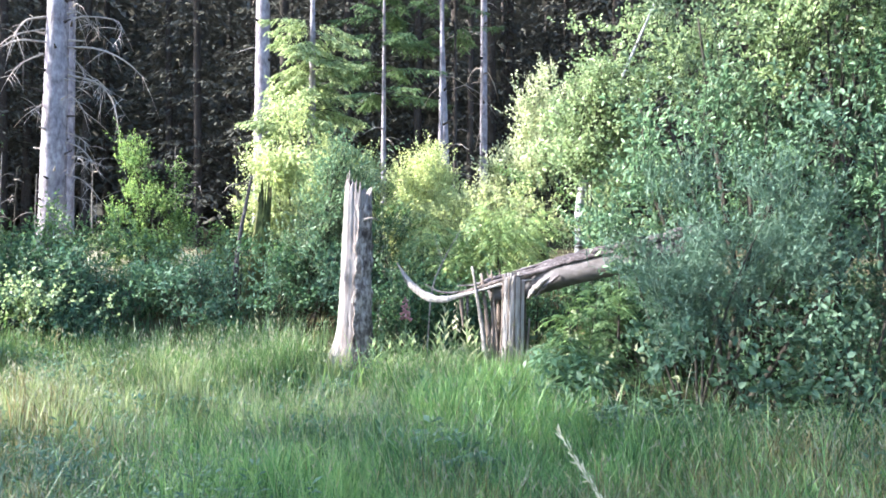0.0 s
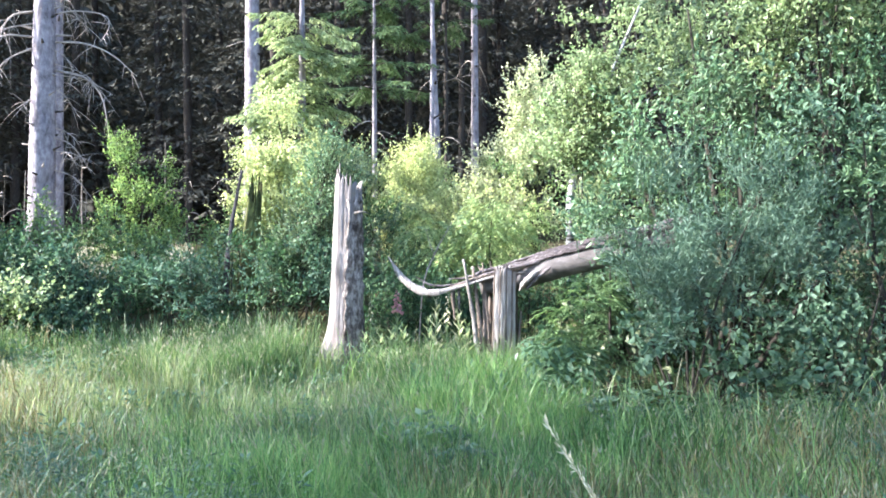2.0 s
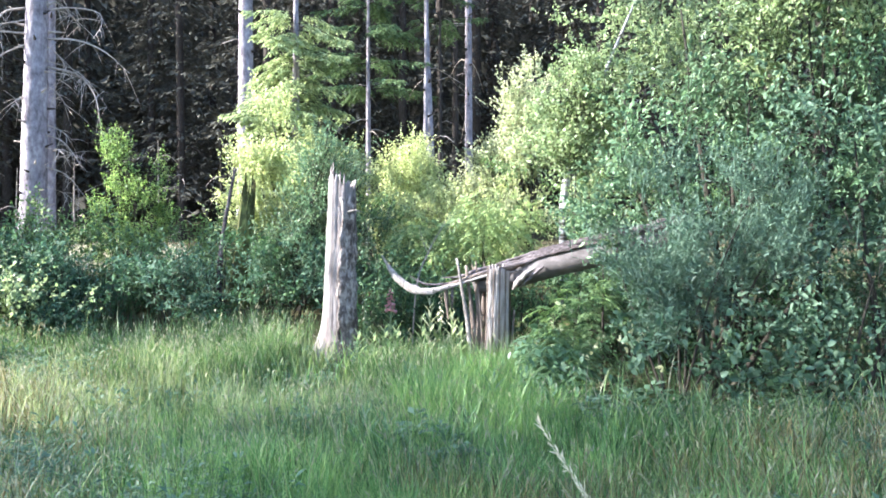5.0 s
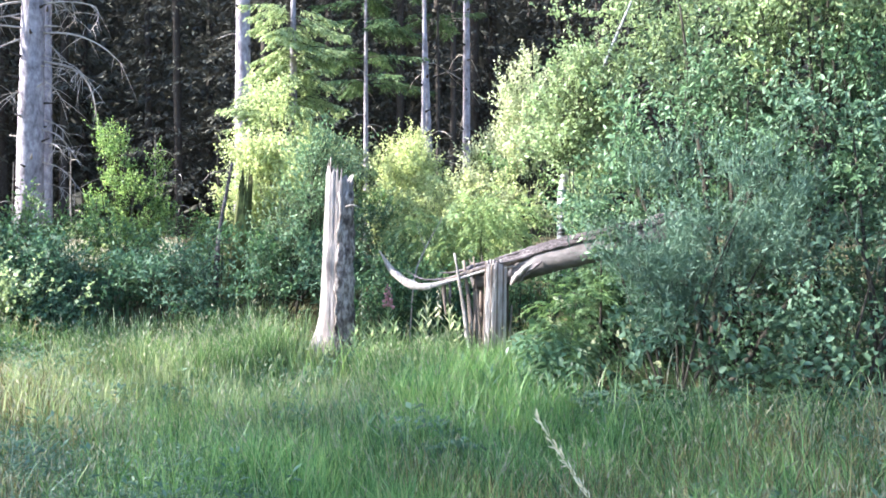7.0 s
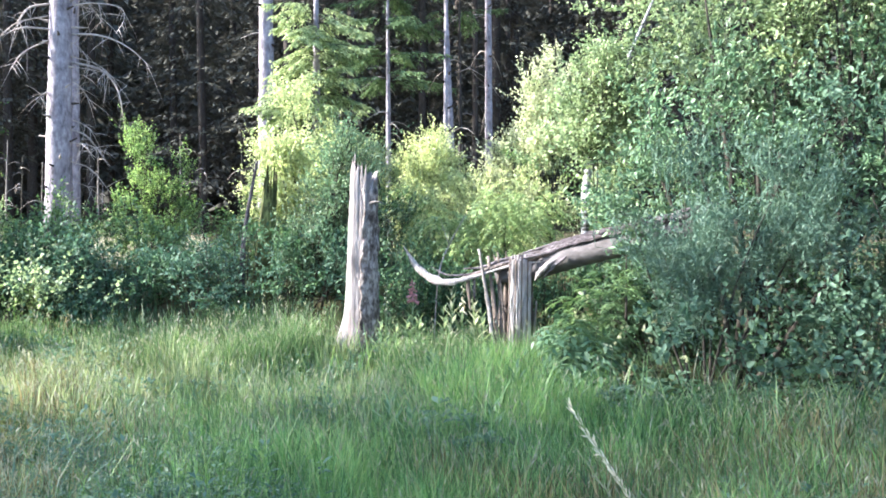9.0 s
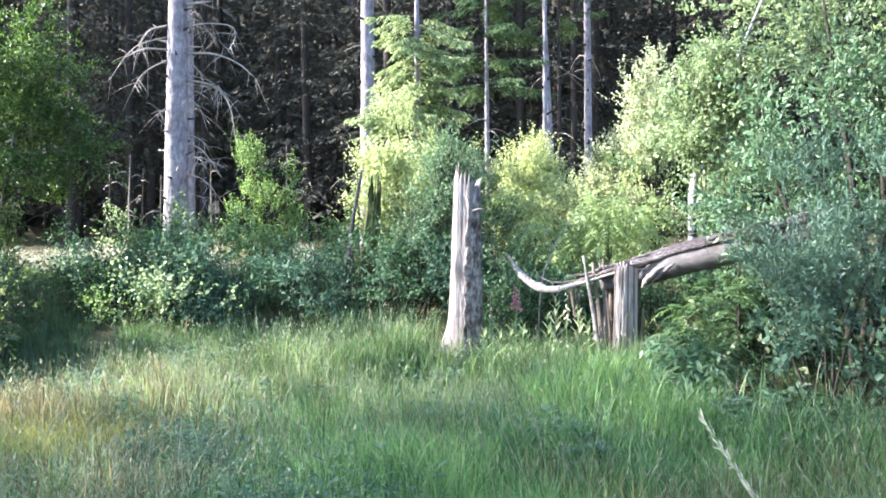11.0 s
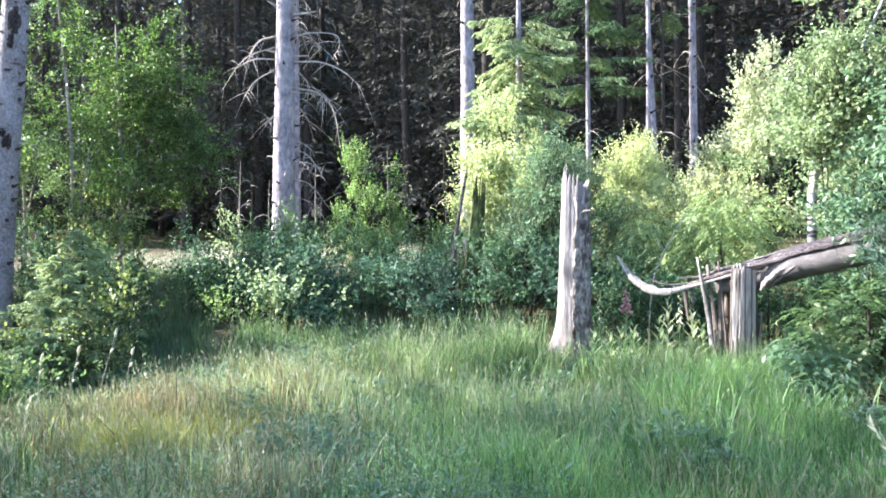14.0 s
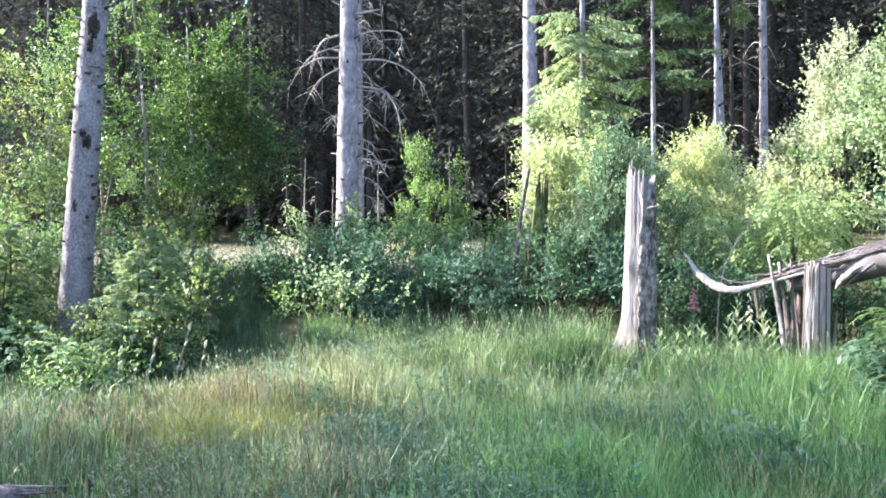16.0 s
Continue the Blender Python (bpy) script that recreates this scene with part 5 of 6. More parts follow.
# tall leafy trees out of view on the sunny side, added to shade the meadow
for k, (x, y, h) in enumerate([(-18.1, 2.6, 14.5), (-20.1, 4.5, 15.5), (-18.2, -0.2, 14), (-21.9, 1.6, 16), (-20.2, -2.4, 15), (-17.5, -4.3, 13), (-23.4, -1.0, 16), (-17.3, -7.9, 13), (-18.1, 10.4, 6.2)]):
    g0 = gz(x, y)
    # Crown heights and gaps are set by where their shadows should fall.
    shrub("shade_birch", x, y, "unseen tall birch added to shade the meadow", "tree", 400 + k, [(x, y, h * 0.86, 2.1, 2.0, h * 0.14), (x + 0.5, y, h * (0.72 if k == 1 else 0.74), 2.3, 2.1, h * 0.14), (x, y + 0.3, h * (0.36 if k == 1 else 0.42), 2.0, 1.9, h * (0.15 if k == 1 else 0.22))],
          int(56 * h), 6, 0.2, 0.15, LEAF_BIRCH, group="tall birches", bark=BARK_BIRCH, stems=[([[0, 0, -0.2], [0.1, 0, h * 0.5], [0, 0.1, h * 0.95]], [0.17, 0.12, 0.02])], twig=0.6, gap=-0.3, freq=0.5, clump=0.9)

# ---- flowers and herbs between the trunks ----


def herb(name, x, y, h, label, seed, flower=False, leaf=None):
    rng = np.random.default_rng(seed)
    ob = thing(name, (x, y, gz(x, y)), label, "plant", "herbs by the broken trunks")
    v, f = tube([[0, 0, -0.03], [rng.uniform(-0.03, 0.03), 0, h * 0.5], [rng.uniform(-0.06, 0.06), 0, h]], [0.008, 0.006, 0.003], 8, 5, seed=seed)
    part("stem", mesh_of("stem", v, f, True), LEAF_HERB, ob)
    n = int(26 * h)
    zz = np.linspace(0.08, h * (0.7 if flower else 0.97), n)
    th = np.arange(n) * 2.4
    d = np.stack([np.cos(th), np.sin(th), np.linspace(0.7, 1.4, n)], 1)
    pos = np.stack([np.zeros(n), np.zeros(n), zz], 1)
    L = np.linspace(0.27, 0.1, n)
    part("leaves", mesh_of("leaves", *blades(pos, d, np.tile([0, 0, 1.0], (n, 1)), L, L * 0.24)), leaf or LEAF_HERB, ob)
    if flower:
        m = 16
        zz = np.linspace(h * 0.72, h * 0.95, m)
        th = np.arange(m) * 2.4
        r = np.linspace(1, 0.35, m)
        for k in range(m):
            d = np.array([math.cos(th[k]), math.sin(th[k]), -0.55])
            p0 = np.array([0, 0, zz[k]])
            v, f = tube([p0, p0 + d * 0.04 * r[k], p0 + d * 0.075 * r[k]], [0.009 * r[k], 0.019 * r[k], 0.026 * r[k]], 4, 6, seed=k)
            part("bell", mesh_of("bell", v, f, True), PETAL_PINK, ob)
    return ob


herb("foxglove", -0.44, 8.95, 1.02, "pink foxglove flowering in the grass", 1, True)
for k, (x, y, h) in enumerate([(-0.72, 8.9, 0.6), (-0.5, 8.8, 0.55), (0.02, 8.9, 0.86), (-0.07, 8.8, 0.66), (0.28, 8.75, 0.72), (0.36, 8.7, 0.6), (-1.75, 9.3, 0.5), (-0.36, 8.75, 0.6), (0.12, 8.95, 0.66), (-0.62, 8.7, 0.5), (-0.8, 8.75, 0.5)]):
    herb("willowherb", x, y, h, "pale green willowherb in the grass", 10 + k, False, LEAF_PALE if k in (2, 4) else LEAF_HERB)


def spent_spike(x, y, h, seed):
    """A faded flower spike: a stem with withered hanging bells."""
    rng = np.random.default_rng(seed)
    ob = thing("spent_foxglove", (x, y, gz(x, y)), "faded foxglove spike with withered pale bells", "plant", "herbs by the broken trunks")
    v, f = tube([[0, 0, -0.03], [rng.uniform(-0.02, 0.02), 0, h * 0.5], [rng.uniform(-0.04, 0.04), 0, h]], [0.008, 0.007, 0.003], 8, 5, seed=seed)
    part("stem", mesh_of("stem", v, f, True), LEAF_HERB, ob)
    for k in range(14):
        z, th, r = h * (0.62 + 0.37 * k / 14), k * 2.4, 1.1 - 0.05 * k
        d, p0 = np.array([math.cos(th), math.sin(th), -0.4]), np.array([0, 0, z])
        v, f = tube([p0, p0 + d * 0.025 * r, p0 + d * 0.045 * r + [0, 0, -0.02]], [0.005 * r, 0.013 * r, 0.006 * r], 4, 6, 0.1, seed=k)
        part("bell", mesh_of("bell", v, f, True), STRAW if seed % 2 else GRASS_EAR, ob)


for k, (x, y, h) in enumerate([(-0.74, 8.85, 0.98), (0.15, 8.85, 0.95), (0.27, 8.8, 1.0)]):
    spent_spike(x, y, h, 90 + k)

for k, (x, y, h) in enumerate([(-0.45, 5.5, 0.42), (-0.28, 5.3, 0.4), (0.12, 5.2, 0.36), (0.3, 5.6, 0.42), (0.55, 6.4, 0.5), (0.85, 6.6, 0.52), (-0.1, 6.6, 0.46), (1.0, 6.2, 0.5), (0.7, 7.2, 0.5), (0.35, 7.4, 0.5), (1.15, 7.2, 0.5), (0.1, 7.0, 0.45), (-0.2, 7.6, 0.45), (0.9, 7.9, 0.5)]):
    herb("meadow_herb", x, y, h, "leafy blue-green herb standing in the grass", 50 + k, False, LEAF_ELDER)

for k, (x, y, h, w) in enumerate([(0.14, 5.15, 0.4, 0.12), (0.22, 5.0, 0.3, 0.1), (-0.12, 5.4, 0.42, 0.1), (0.12, 5.6, 0.42, 0.12), (1.25, 5.9, 0.42, 0.12)]):
    g0 = gz(x, y)
    rowan(x, y, "broad-leaved grey-blue herb standing in the grass", 180 + k, [(x, y, g0 + h * 0.75, w, w, h * 0.3), (x, y, g0 + h * 0.4, w * 0.8, w * 0.8, h * 0.25)], 26, LEAF_MINT, 0.1, 2, 0.065, 0.5, 0.3, 0.004, "meadow_herb")

# ---- log lying in the grass by the camera ----
small_log = thing("log", (-4.08, 3.12, gz(-4.13, 3.08) + 0.02), "weathered grey-brown log lying in dry grass", "log")
LD = np.array([0.68, 0.73, 0])
v, f = tube([LD * -1.5 + [0, 0, 0.1], LD * -0.5 + [0, 0, 0.13], LD * 0.02 + [0, 0, 0.15], LD * 0.1 + [0, 0, 0.14]], [0.13, 0.12, 0.105, 0.03], 40, 18, 0.1, 0.9, 3)
part("wood", mesh_of("wood", v, f), WOOD_BROWN, small_log)
for k in range(11):
    a, far = k * 0.57, 0.12 + 0.26 * ((k * 7) % 5) / 5
    o = np.array([-0.73, 0.68, 0]) * 0.085 * math.cos(a) + np.array([0, 0, 0.085 * math.sin(a)])
    splinter(small_log, [LD * -0.5 + o + [0, 0, 0.14], LD * -0.1 + o * 1.1 + [0, 0, 0.15], LD * far + o * 0.8 + [0, 0, 0.13]], [0.03, 0.026, 0.006], (WOOD_GREY, WOOD_BROWN, WOOD_PALE)[k % 3], 0.5, 130 + k)

# ---- grass ----


LOG_SPOTS = ((-3.9, 3.3, 0.45), (-4.3, 2.9, 0.5), (-3.5, 3.0, 0.5))


def near(x, y, spots):
    return sum(np.exp(-((x - cx) ** 2 + (y - cy) ** 2) / r ** 2) for cx, cy, r in spots)


def sward(name, seed, count, area, height, width, mat, label, lean=0.25, keep=None, ears=0.0):
    """Bent blades of grass, each three triangles, over part of the meadow."""
    rng = np.random.default_rng(seed)
    x0, x1, y0, y1 = area
    tufts = max(1, count // 16)
    tx, ty = rng.uniform(x0, x1, tufts), rng.uniform(y0, y1, tufts)
    own = rng.integers(0, tufts, count)
    spread = np.where(rng.random(count) < 0.55, 0.03, 0.14)
    ox, oy = rng.normal(size=count) * spread, rng.normal(size=count) * spread
    x, y = tx[own] + ox, ty[own] + oy
    k = keep(x, y, rng) & (x > x0) & (x < x1) & (y > y0) & (y < y1)
    x, y, ox, oy, own = x[k], y[k], ox[k], oy[k], own[k]
    tall, sway = np.clip(rng.lognormal(0, 0.2, tufts), 0.6, 1.4)[own], rng.normal(size=(tufts, 2))[own] * 0.18
    n = len(x)
    tuft = np.sin(x * 17 + 3 * np.sin(y * 9 + seed)) * np.sin(y * 15 + 3 * np.sin(x * 8))
    patch = 0.85 + 0.2 * tuft + 0.2 * np.sin(x * 1.7 + seed) * np.sin(y * 1.3) + 0.12 * np.sin(x * 4.1 + 2) * np.sin(y * 3.7 + seed)
    h = height * np.clip(patch, 0.5, 1.25) * tall * rng.uniform(0.6, 1.2, n) * (1 - 0.72 * np.clip(1.3 * near(x, y, LOG_SPOTS), 0, 1))
    th = rng.uniform(0, 2 * np.pi, n)
    face = np.stack([np.cos(th), np.sin(th), np.zeros(n)], 1)
    bend = np.stack([-np.sin(th), np.cos(th), np.zeros(n)], 1) * (rng.normal(size=n) * lean * h)[:, None]
    bend[:, 0] += h * (sway[:, 0] * 0.6 + 2.5 * np.clip(ox, -0.1, 0.1))
    bend[:, 1] += h * (sway[:, 1] * 0.6 + 2.5 * np.clip(oy, -0.1, 0.1))
    foot = np.stack([x, y, ground_height(x, y) - 0.02], 1)
    w = (width * rng.uniform(0.6, 1.4, n))[:, None]
    mid = foot + bend * 0.35 + np.array([0, 0, 0.6]) * h[:, None]
    tip = foot + bend + np.array([0, 0, 1.0]) * (h * rng.uniform(0.82, 1.0, n))[:, None]
    v = np.stack([foot - face * w / 2, foot + face * w / 2, mid - face * w * 0.42, mid + face * w * 0.42, tip], 1).reshape(-1, 3)
    i = np.arange(n)[:, None, None] * 5
    f = (i + np.array([[0, 1, 3], [0, 3, 2], [2, 3, 4]])[None]).reshape(-1, 3)
    ob = part(name, mesh_of(name, v, f), mat)
    tagged(ob, label, "grass", kind="stuff")
    if ears:
        m = rng.random(n) < ears
        ev = blades(tip[m] - (tip[m] - mid[m]) * 0.1, tip[m] - mid[m] + np.array([0.0, 0, 0.02]), rng.normal(size=(m.sum(), 3)), rng.uniform(0.035, 0.08, m.sum()), rng.uniform(0.0055, 0.0095, m.sum()) * (0.5 + 0.13 * np.hypot(x[m], y[m])), 0.1, 0.4)
        tagged(part("grass_ears", mesh_of("ears", *ev), GRASS_EAR), "pale seed heads of the meadow grass", "grass", kind="stuff")
    return ob


def meadow(x, y, rng):
    """The open meadow, thinning under the thicket and along the track."""
    r = np.hypot(x, y)
    side = (x > -1.15 * y - 1.5) & (x < 0.66 * y + 1.0)
    edge = 9.75 + 0.2 * np.sin(x * 2.1) + 0.15 * np.sin(x * 5.3)
    thicket = (x > 1.2 + 0.2 * np.sin(y * 3)) & (y > 6.25 + 0.2 * np.sin(x * 4))
    left = (y > 5.3) & (x < -5.75 - 0.35 * np.clip(6.6 - y, 0, 2) + 0.2 * np.sin(y * 3))
    thin = rng.random(len(x)) < 0.6 * np.clip(near(x, y, ((-5.2, 4.0, 1.3), (-6.6, 5.6, 1.2), (-4.2, 3.0, 0.9))), 0, 1)
    return side & (y > 2.0) & (r > 2.0) & (y < edge) & ~thicket & ~left & ~thin


DRY = ((0.2, 4.2, 0.5), (1.2, 4.2, 0.6), (-5.0, 5.0, 1.2), (-4.2, 4.3, 1.0), (-3.0, 5.6, 0.6), (-4.7, 7.8, 0.9), (-3.7, 6.6, 0.5), (-4.3, 3.4, 1.4), (-2.9, 3.9, 0.8), (2.2, 3.7, 0.9), (2.7, 4.3, 0.8), (1.5, 3.3, 0.7), (-6.3, 6.0, 1.3), (3.0, 5.0, 0.8))
SUN_PATCH = ((-4.15, 5.2, 0.4), (-3.85, 5.4, 0.35))
LUSH = ((-0.4, 4.4, 0.6), (0.0, 4.9, 0.6), (-1.0, 5.4, 0.9), (0.6, 4.6, 1.0), (0.1, 6.0, 0.8), (1.4, 5.4, 0.7), (1.5, 4.9, 0.5), (0.9, 3.6, 0.6))
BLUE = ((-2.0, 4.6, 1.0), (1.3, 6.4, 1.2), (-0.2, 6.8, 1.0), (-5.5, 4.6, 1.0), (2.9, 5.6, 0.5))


def around(spots, level):
    return lambda x, y, rng: meadow(x, y, rng) & (near(x, y, spots) + rng.random(len(x)) * 0.55 > level)


def patchy(level, sx, sy, o):
    def keep(x, y, rng):
        nz = np.sin(x * sx + o) * np.sin(y * sy + o * 2) + 0.5 * np.sin(x * sx * 2.3 + o) * np.sin(y * sy * 1.9 + 1)
        return meadow(x, y, rng) & (nz + rng.normal(size=len(x)) * 0.45 > level)
    return keep


AREA = (-10.5, 7.5, 2.0, 10.7)
sward("meadow_grass", 1, 130000, AREA, 0.27, 0.0068, GRASS_FRESH, "fresh green meadow grass in summer", 0.45, patchy(-0.6, 0.9, 0.7, 0.4))
sward("meadow_grass", 9, 110000, AREA, 0.38, 0.0048, GRASS_FRESH, "fine upright green meadow grass", 0.4, patchy(-0.3, 0.7, 0.8, 1.4), 0.1)
sward("meadow_grass", 2, 170000, AREA, 0.34, 0.0058, GRASS_BLUE, "meadow grass with bluish shade put into its colour", 0.5, around(BLUE, 0.5), 0.16)
sward("dry_grass", 3, 170000, AREA, 0.38, 0.0048, GRASS_DRY, "dry straw-coloured grass stems", 0.32, around(DRY, 0.5), 0.2)
# A sun patch, drawn as denser yellow grass at these spots.
sward("sun_patch_grass", 12, 32000, (-5.7, -3.2, 4.5, 6.2), 0.4, 0.005, GRASS_SUNNY, "grass with a patch of sunlight put into its yellow colour", 0.5, around(SUN_PATCH, 0.55), 0.05)
sward("lush_grass", 13, 62000, (-2.4, 3.0, 2.9, 7.0), 0.4, 0.0055, GRASS_LUSH, "lush deep green meadow grass", 0.35, around(LUSH, 0.5), 0.03)
sward("tall_grass", 14, 90000, (-4.5, 2.0, 7.4, 9.4), 0.47, 0.006, GRASS_FRESH, "tall sunlit grass round the broken trunks", 0.3, lambda x, y, rng: meadow(x, y, rng) & (near(x, y, ((0.7, 8.1, 0.8), (-0.1, 8.4, 0.6), (-2.4, 8.9, 0.8), (-3.4, 9.1, 0.6))) + rng.random(len(x)) * 0.5 > 0.65), 0.12)
sward("tall_grass", 21, 6500, (-4.2, 0.3, 5.6, 8.9), 0.5, 0.0065, GRASS_CULM, "upright yellow-green grass culms before the tall snag", 0.16, patchy(-0.1, 1.1, 0.8, 2.2), 0.3)
sward("broad_grass", 31, 15000, (-6.2, 3.6, 2.6, 8.4), 0.31, 0.012, GRASS_FRESH, "broad-bladed green grass in loose tufts", 0.22, patchy(-0.5, 1.3, 1.1, 0.7))
sward("broad_grass", 32, 6000, (-4.4, 2.0, 6.8, 9.3), 0.34, 0.014, GRASS_CULM, "broad yellow-green grass round the trunks", 0.2, patchy(-0.3, 1.2, 1.4, 1.9))
sward("broad_grass", 33, 7000, (-2.0, 3.2, 2.8, 7.4), 0.34, 0.012, GRASS_LUSH, "broad lush grass blades", 0.22, around(LUSH, 0.45))
sward("broad_grass", 34, 5000, (-6.2, 0.0, 3.0, 7.6), 0.36, 0.01, GRASS_DRY, "coarse dry grass stems", 0.22, around(DRY, 0.55), 0.5)
sward("broad_grass", 35, 2600, (1.5, 3.6, 3.0, 5.6), 0.5, 0.008, GRASS_DRY, "coarse dry grass stems before the thicket", 0.3, around(DRY, 0.75), 0.4)
sward("lush_grass", 22, 34000, (-0.3, 1.75, 6.0, 8.2), 0.52, 0.0065, GRASS_LUSH, "tall lush grass before the snapped tree", 0.28, lambda x, y, rng: meadow(x, y, rng) & (near(x, y, ((0.6, 7.2, 0.6), (0.2, 6.7, 0.5), (0.9, 6.5, 0.4))) + rng.random(len(x)) * 0.5 > 0.6), 0.05)
sward("tall_grass", 4, 24000, AREA, 0.56, 0.0045, GRASS_FRESH, "tall flowering grass stems with pale ears", 0.14, patchy(0.1, 0.6, 0.9, 1.0), 0.4)


def clearing(x, y, rng):
    """The rest of the clearing, round and behind the path."""
    r = np.hypot(x, y)
    left = (y > 5.3) & (x < -5.75)
    thicket = (x > 1.6) & (y > 6.1)
    return ~((y > 2.0) & (r > 2.0) & (x > -1.15 * y - 1.5) & (x < 0.66 * y + 1.0)) & (r > 0.3) & (y < 6.3) & ~left & ~thicket & (r + rng.normal(size=len(x)) * 0.9 < 11.5)


sward("meadow_grass", 15, 46000, (-12.5, 11.0, -10.5, 6.3), 0.3, 0.016, GRASS_FRESH, "green meadow grass of the clearing", 0.5, clearing)

sward("meadow_grass", 16, 30000, (-5.0, 4.5, -4.0, 3.4), 0.3, 0.012, GRASS_FRESH, "green meadow grass beside the path", 0.5, clearing)


def meadow_herbs():
    """Low leafy herbs in patches between the grass."""
    rng = np.random.default_rng(77)
    n = 6500
    x, y = rng.uniform(-9, 5, n), rng.uniform(2.4, 9.2, n)
    nz = np.sin(x * 2.3 + 1) * np.sin(y * 2.9) + 0.6 * np.sin(x * 5.1) * np.sin(y * 4.3 + 2)
    k = meadow(x, y, rng) & (nz + rng.normal(size=n) * 0.25 - 2 * near(x, y, ((-4.6, 3.4, 1.3), (-5.4, 4.6, 0.9), (0.5, 4.6, 1.0))) > 0.45)
    x, y = x[k], y[k]
    per = 14
    h = rng.uniform(0.2, 0.48, (len(x), 1))
    s = rng.random((len(x), per))
    th = rng.uniform(0, 6.28, (len(x), per))
    pos = np.stack([x[:, None] + 0.03 * np.cos(th), y[:, None] + 0.03 * np.sin(th), ground_height(x, y)[:, None] + h * (0.35 + 0.65 * s)], -1)
    way = np.stack([np.cos(th), np.sin(th), rng.uniform(-0.1, 0.8, th.shape)], -1)
    L = 0.075 * rng.uniform(0.5, 1.2, th.size)
    return blades(pos.reshape(-1, 3), way.reshape(-1, 3), np.tile([0, 0, 1.0], (th.size, 1)), L, L * 0.36)


tagged(part("meadow_herbs", mesh_of("meadow_herbs", *meadow_herbs()), LEAF_HAZEL), "low grey-green leafy herbs in the meadow", "herbs", kind="stuff")


def clover():
    """Low blue-green small-leaved plants in the shaded foreground."""
    rng = np.random.default_rng(78)
    n = 5000
    x, y = rng.uniform(-5.5, 0.5, n), rng.uniform(2.8, 5.8, n)
    k = meadow(x, y, rng) & (near(x, y, ((-2.0, 4.2, 0.7), (-2.9, 4.2, 0.6), (-1.2, 3.9, 0.5), (-3.6, 4.0, 0.5))) + rng.random(n) * 0.9 > 0.95)
    x, y = x[k], y[k]
    per = 11
    h = rng.uniform(0.16, 0.36, (len(x), 1))
    th = rng.uniform(0, 6.28, (len(x), per))
    s = rng.random((len(x), per)) ** 0.6
    pos = np.stack([x[:, None] + 0.05 * np.cos(th) * s, y[:, None] + 0.05 * np.sin(th) * s, ground_height(x, y)[:, None] + h * (0.3 + 0.7 * s)], -1)
    way = np.stack([np.cos(th), np.sin(th), rng.uniform(-0.3, 0.9, th.shape)], -1)
    L = 0.03 * rng.uniform(0.6, 1.3, th.size)
    return blades(pos.reshape(-1, 3), way.reshape(-1, 3), unit(rng.normal(size=(th.size, 3)) * 0.5 + [0, 0, 1.0]), L, L * 0.45)


tagged(part("clover", mesh_of("clover", *clover()), LEAF_CLOVER), "low blue-green clover between the grass", "herbs", kind="stuff")


def track(x, y, rng):
    return (x > -9.4 - 0.3 * np.maximum(y - 10, 0)) & (x < -5.5 - 0.36 * np.clip(y - 7.5, 0, 20))


sward("track_grass", 5, 32000, (-12, -5.4, 5.4, 15.0), 0.26, 0.009, GRASS_SHADE, "short green track grass, darkened in colour for the shade", 0.3, track)
sward("pale_grass", 6, 30000, (-13, -4.5, 14.2, 16.6), 0.42, 0.011, GRASS_PALE, "grass strip before the forest with full sun put into its colour", 0.25, lambda x, y, rng: (np.sin(x * 1.9 + 0.5) + np.sin(y * 3 + x) * 0.5 + rng.normal(size=len(x)) * 0.4 > -0.1))


def arching(name, seed, count, spots, length, width, mat, label, curl=1.0):
    """Long blades that rise and bow over under their own weight."""
    rng = np.random.default_rng(seed)
    sp = np.array(spots)
    pick = rng.integers(0, len(sp), count)
    x, y = sp[pick, 0] + rng.normal(size=count) * sp[pick, 2] * 0.6, sp[pick, 1] + rng.normal(size=count) * sp[pick, 2] * 0.6
    th = rng.uniform(0, 2 * np.pi, count)
    d = np.stack([np.cos(th), np.sin(th), np.zeros(count)], 1)
    side = np.stack([-np.sin(th), np.cos(th), np.zeros(count)], 1)
    L, bow = length * rng.uniform(0.6, 1.25, count), curl * rng.uniform(0.4, 1.3, count)
    foot = np.stack([x, y, ground_height(x, y) - 0.02], 1)
    rows = []
    for i in range(6):
        u = i / 5
        p = foot + d * (L * bow * 0.55 * u ** 1.8)[:, None] + np.array([0, 0, 1.0]) * (L * (u - 0.42 * bow * u ** 2.4))[:, None]
        w = side * (width * (1.0, 1.1, 1.0, 0.8, 0.5, 0.06)[i] / 2)
        rows += [p - w, p + w]
    v = np.stack(rows, 1).reshape(-1, 3)
    i = np.arange(count)[:, None, None] * 12
    f = (i + np.array([[2 * j, 2 * j + 1, 2 * j + 3, 2 * j + 2] for j in range(5)])[None]).reshape(-1, 4)
    return tagged(part(name, mesh_of(name, v, f), mat), label, "grass", kind="stuff")


arching("long_grass", 7, 700, [(1.5, 5.9, 0.35), (2.1, 5.7, 0.35), (2.6, 5.4, 0.4), (2.9, 5.7, 0.3), (1.9, 5.2, 0.4), (3.3, 5.6, 0.3)], 0.75, 0.011, GRASS_FRESH, "long arching grass blades by the thicket")
arching("long_grass", 27, 110, [(1.3, 6.2, 0.3), (1.8, 5.8, 0.3), (2.4, 5.6, 0.3), (2.9, 5.3, 0.25)], 0.8, 0.011, GRASS_EAR, "long pale arching grass blades by the thicket", 1.2)
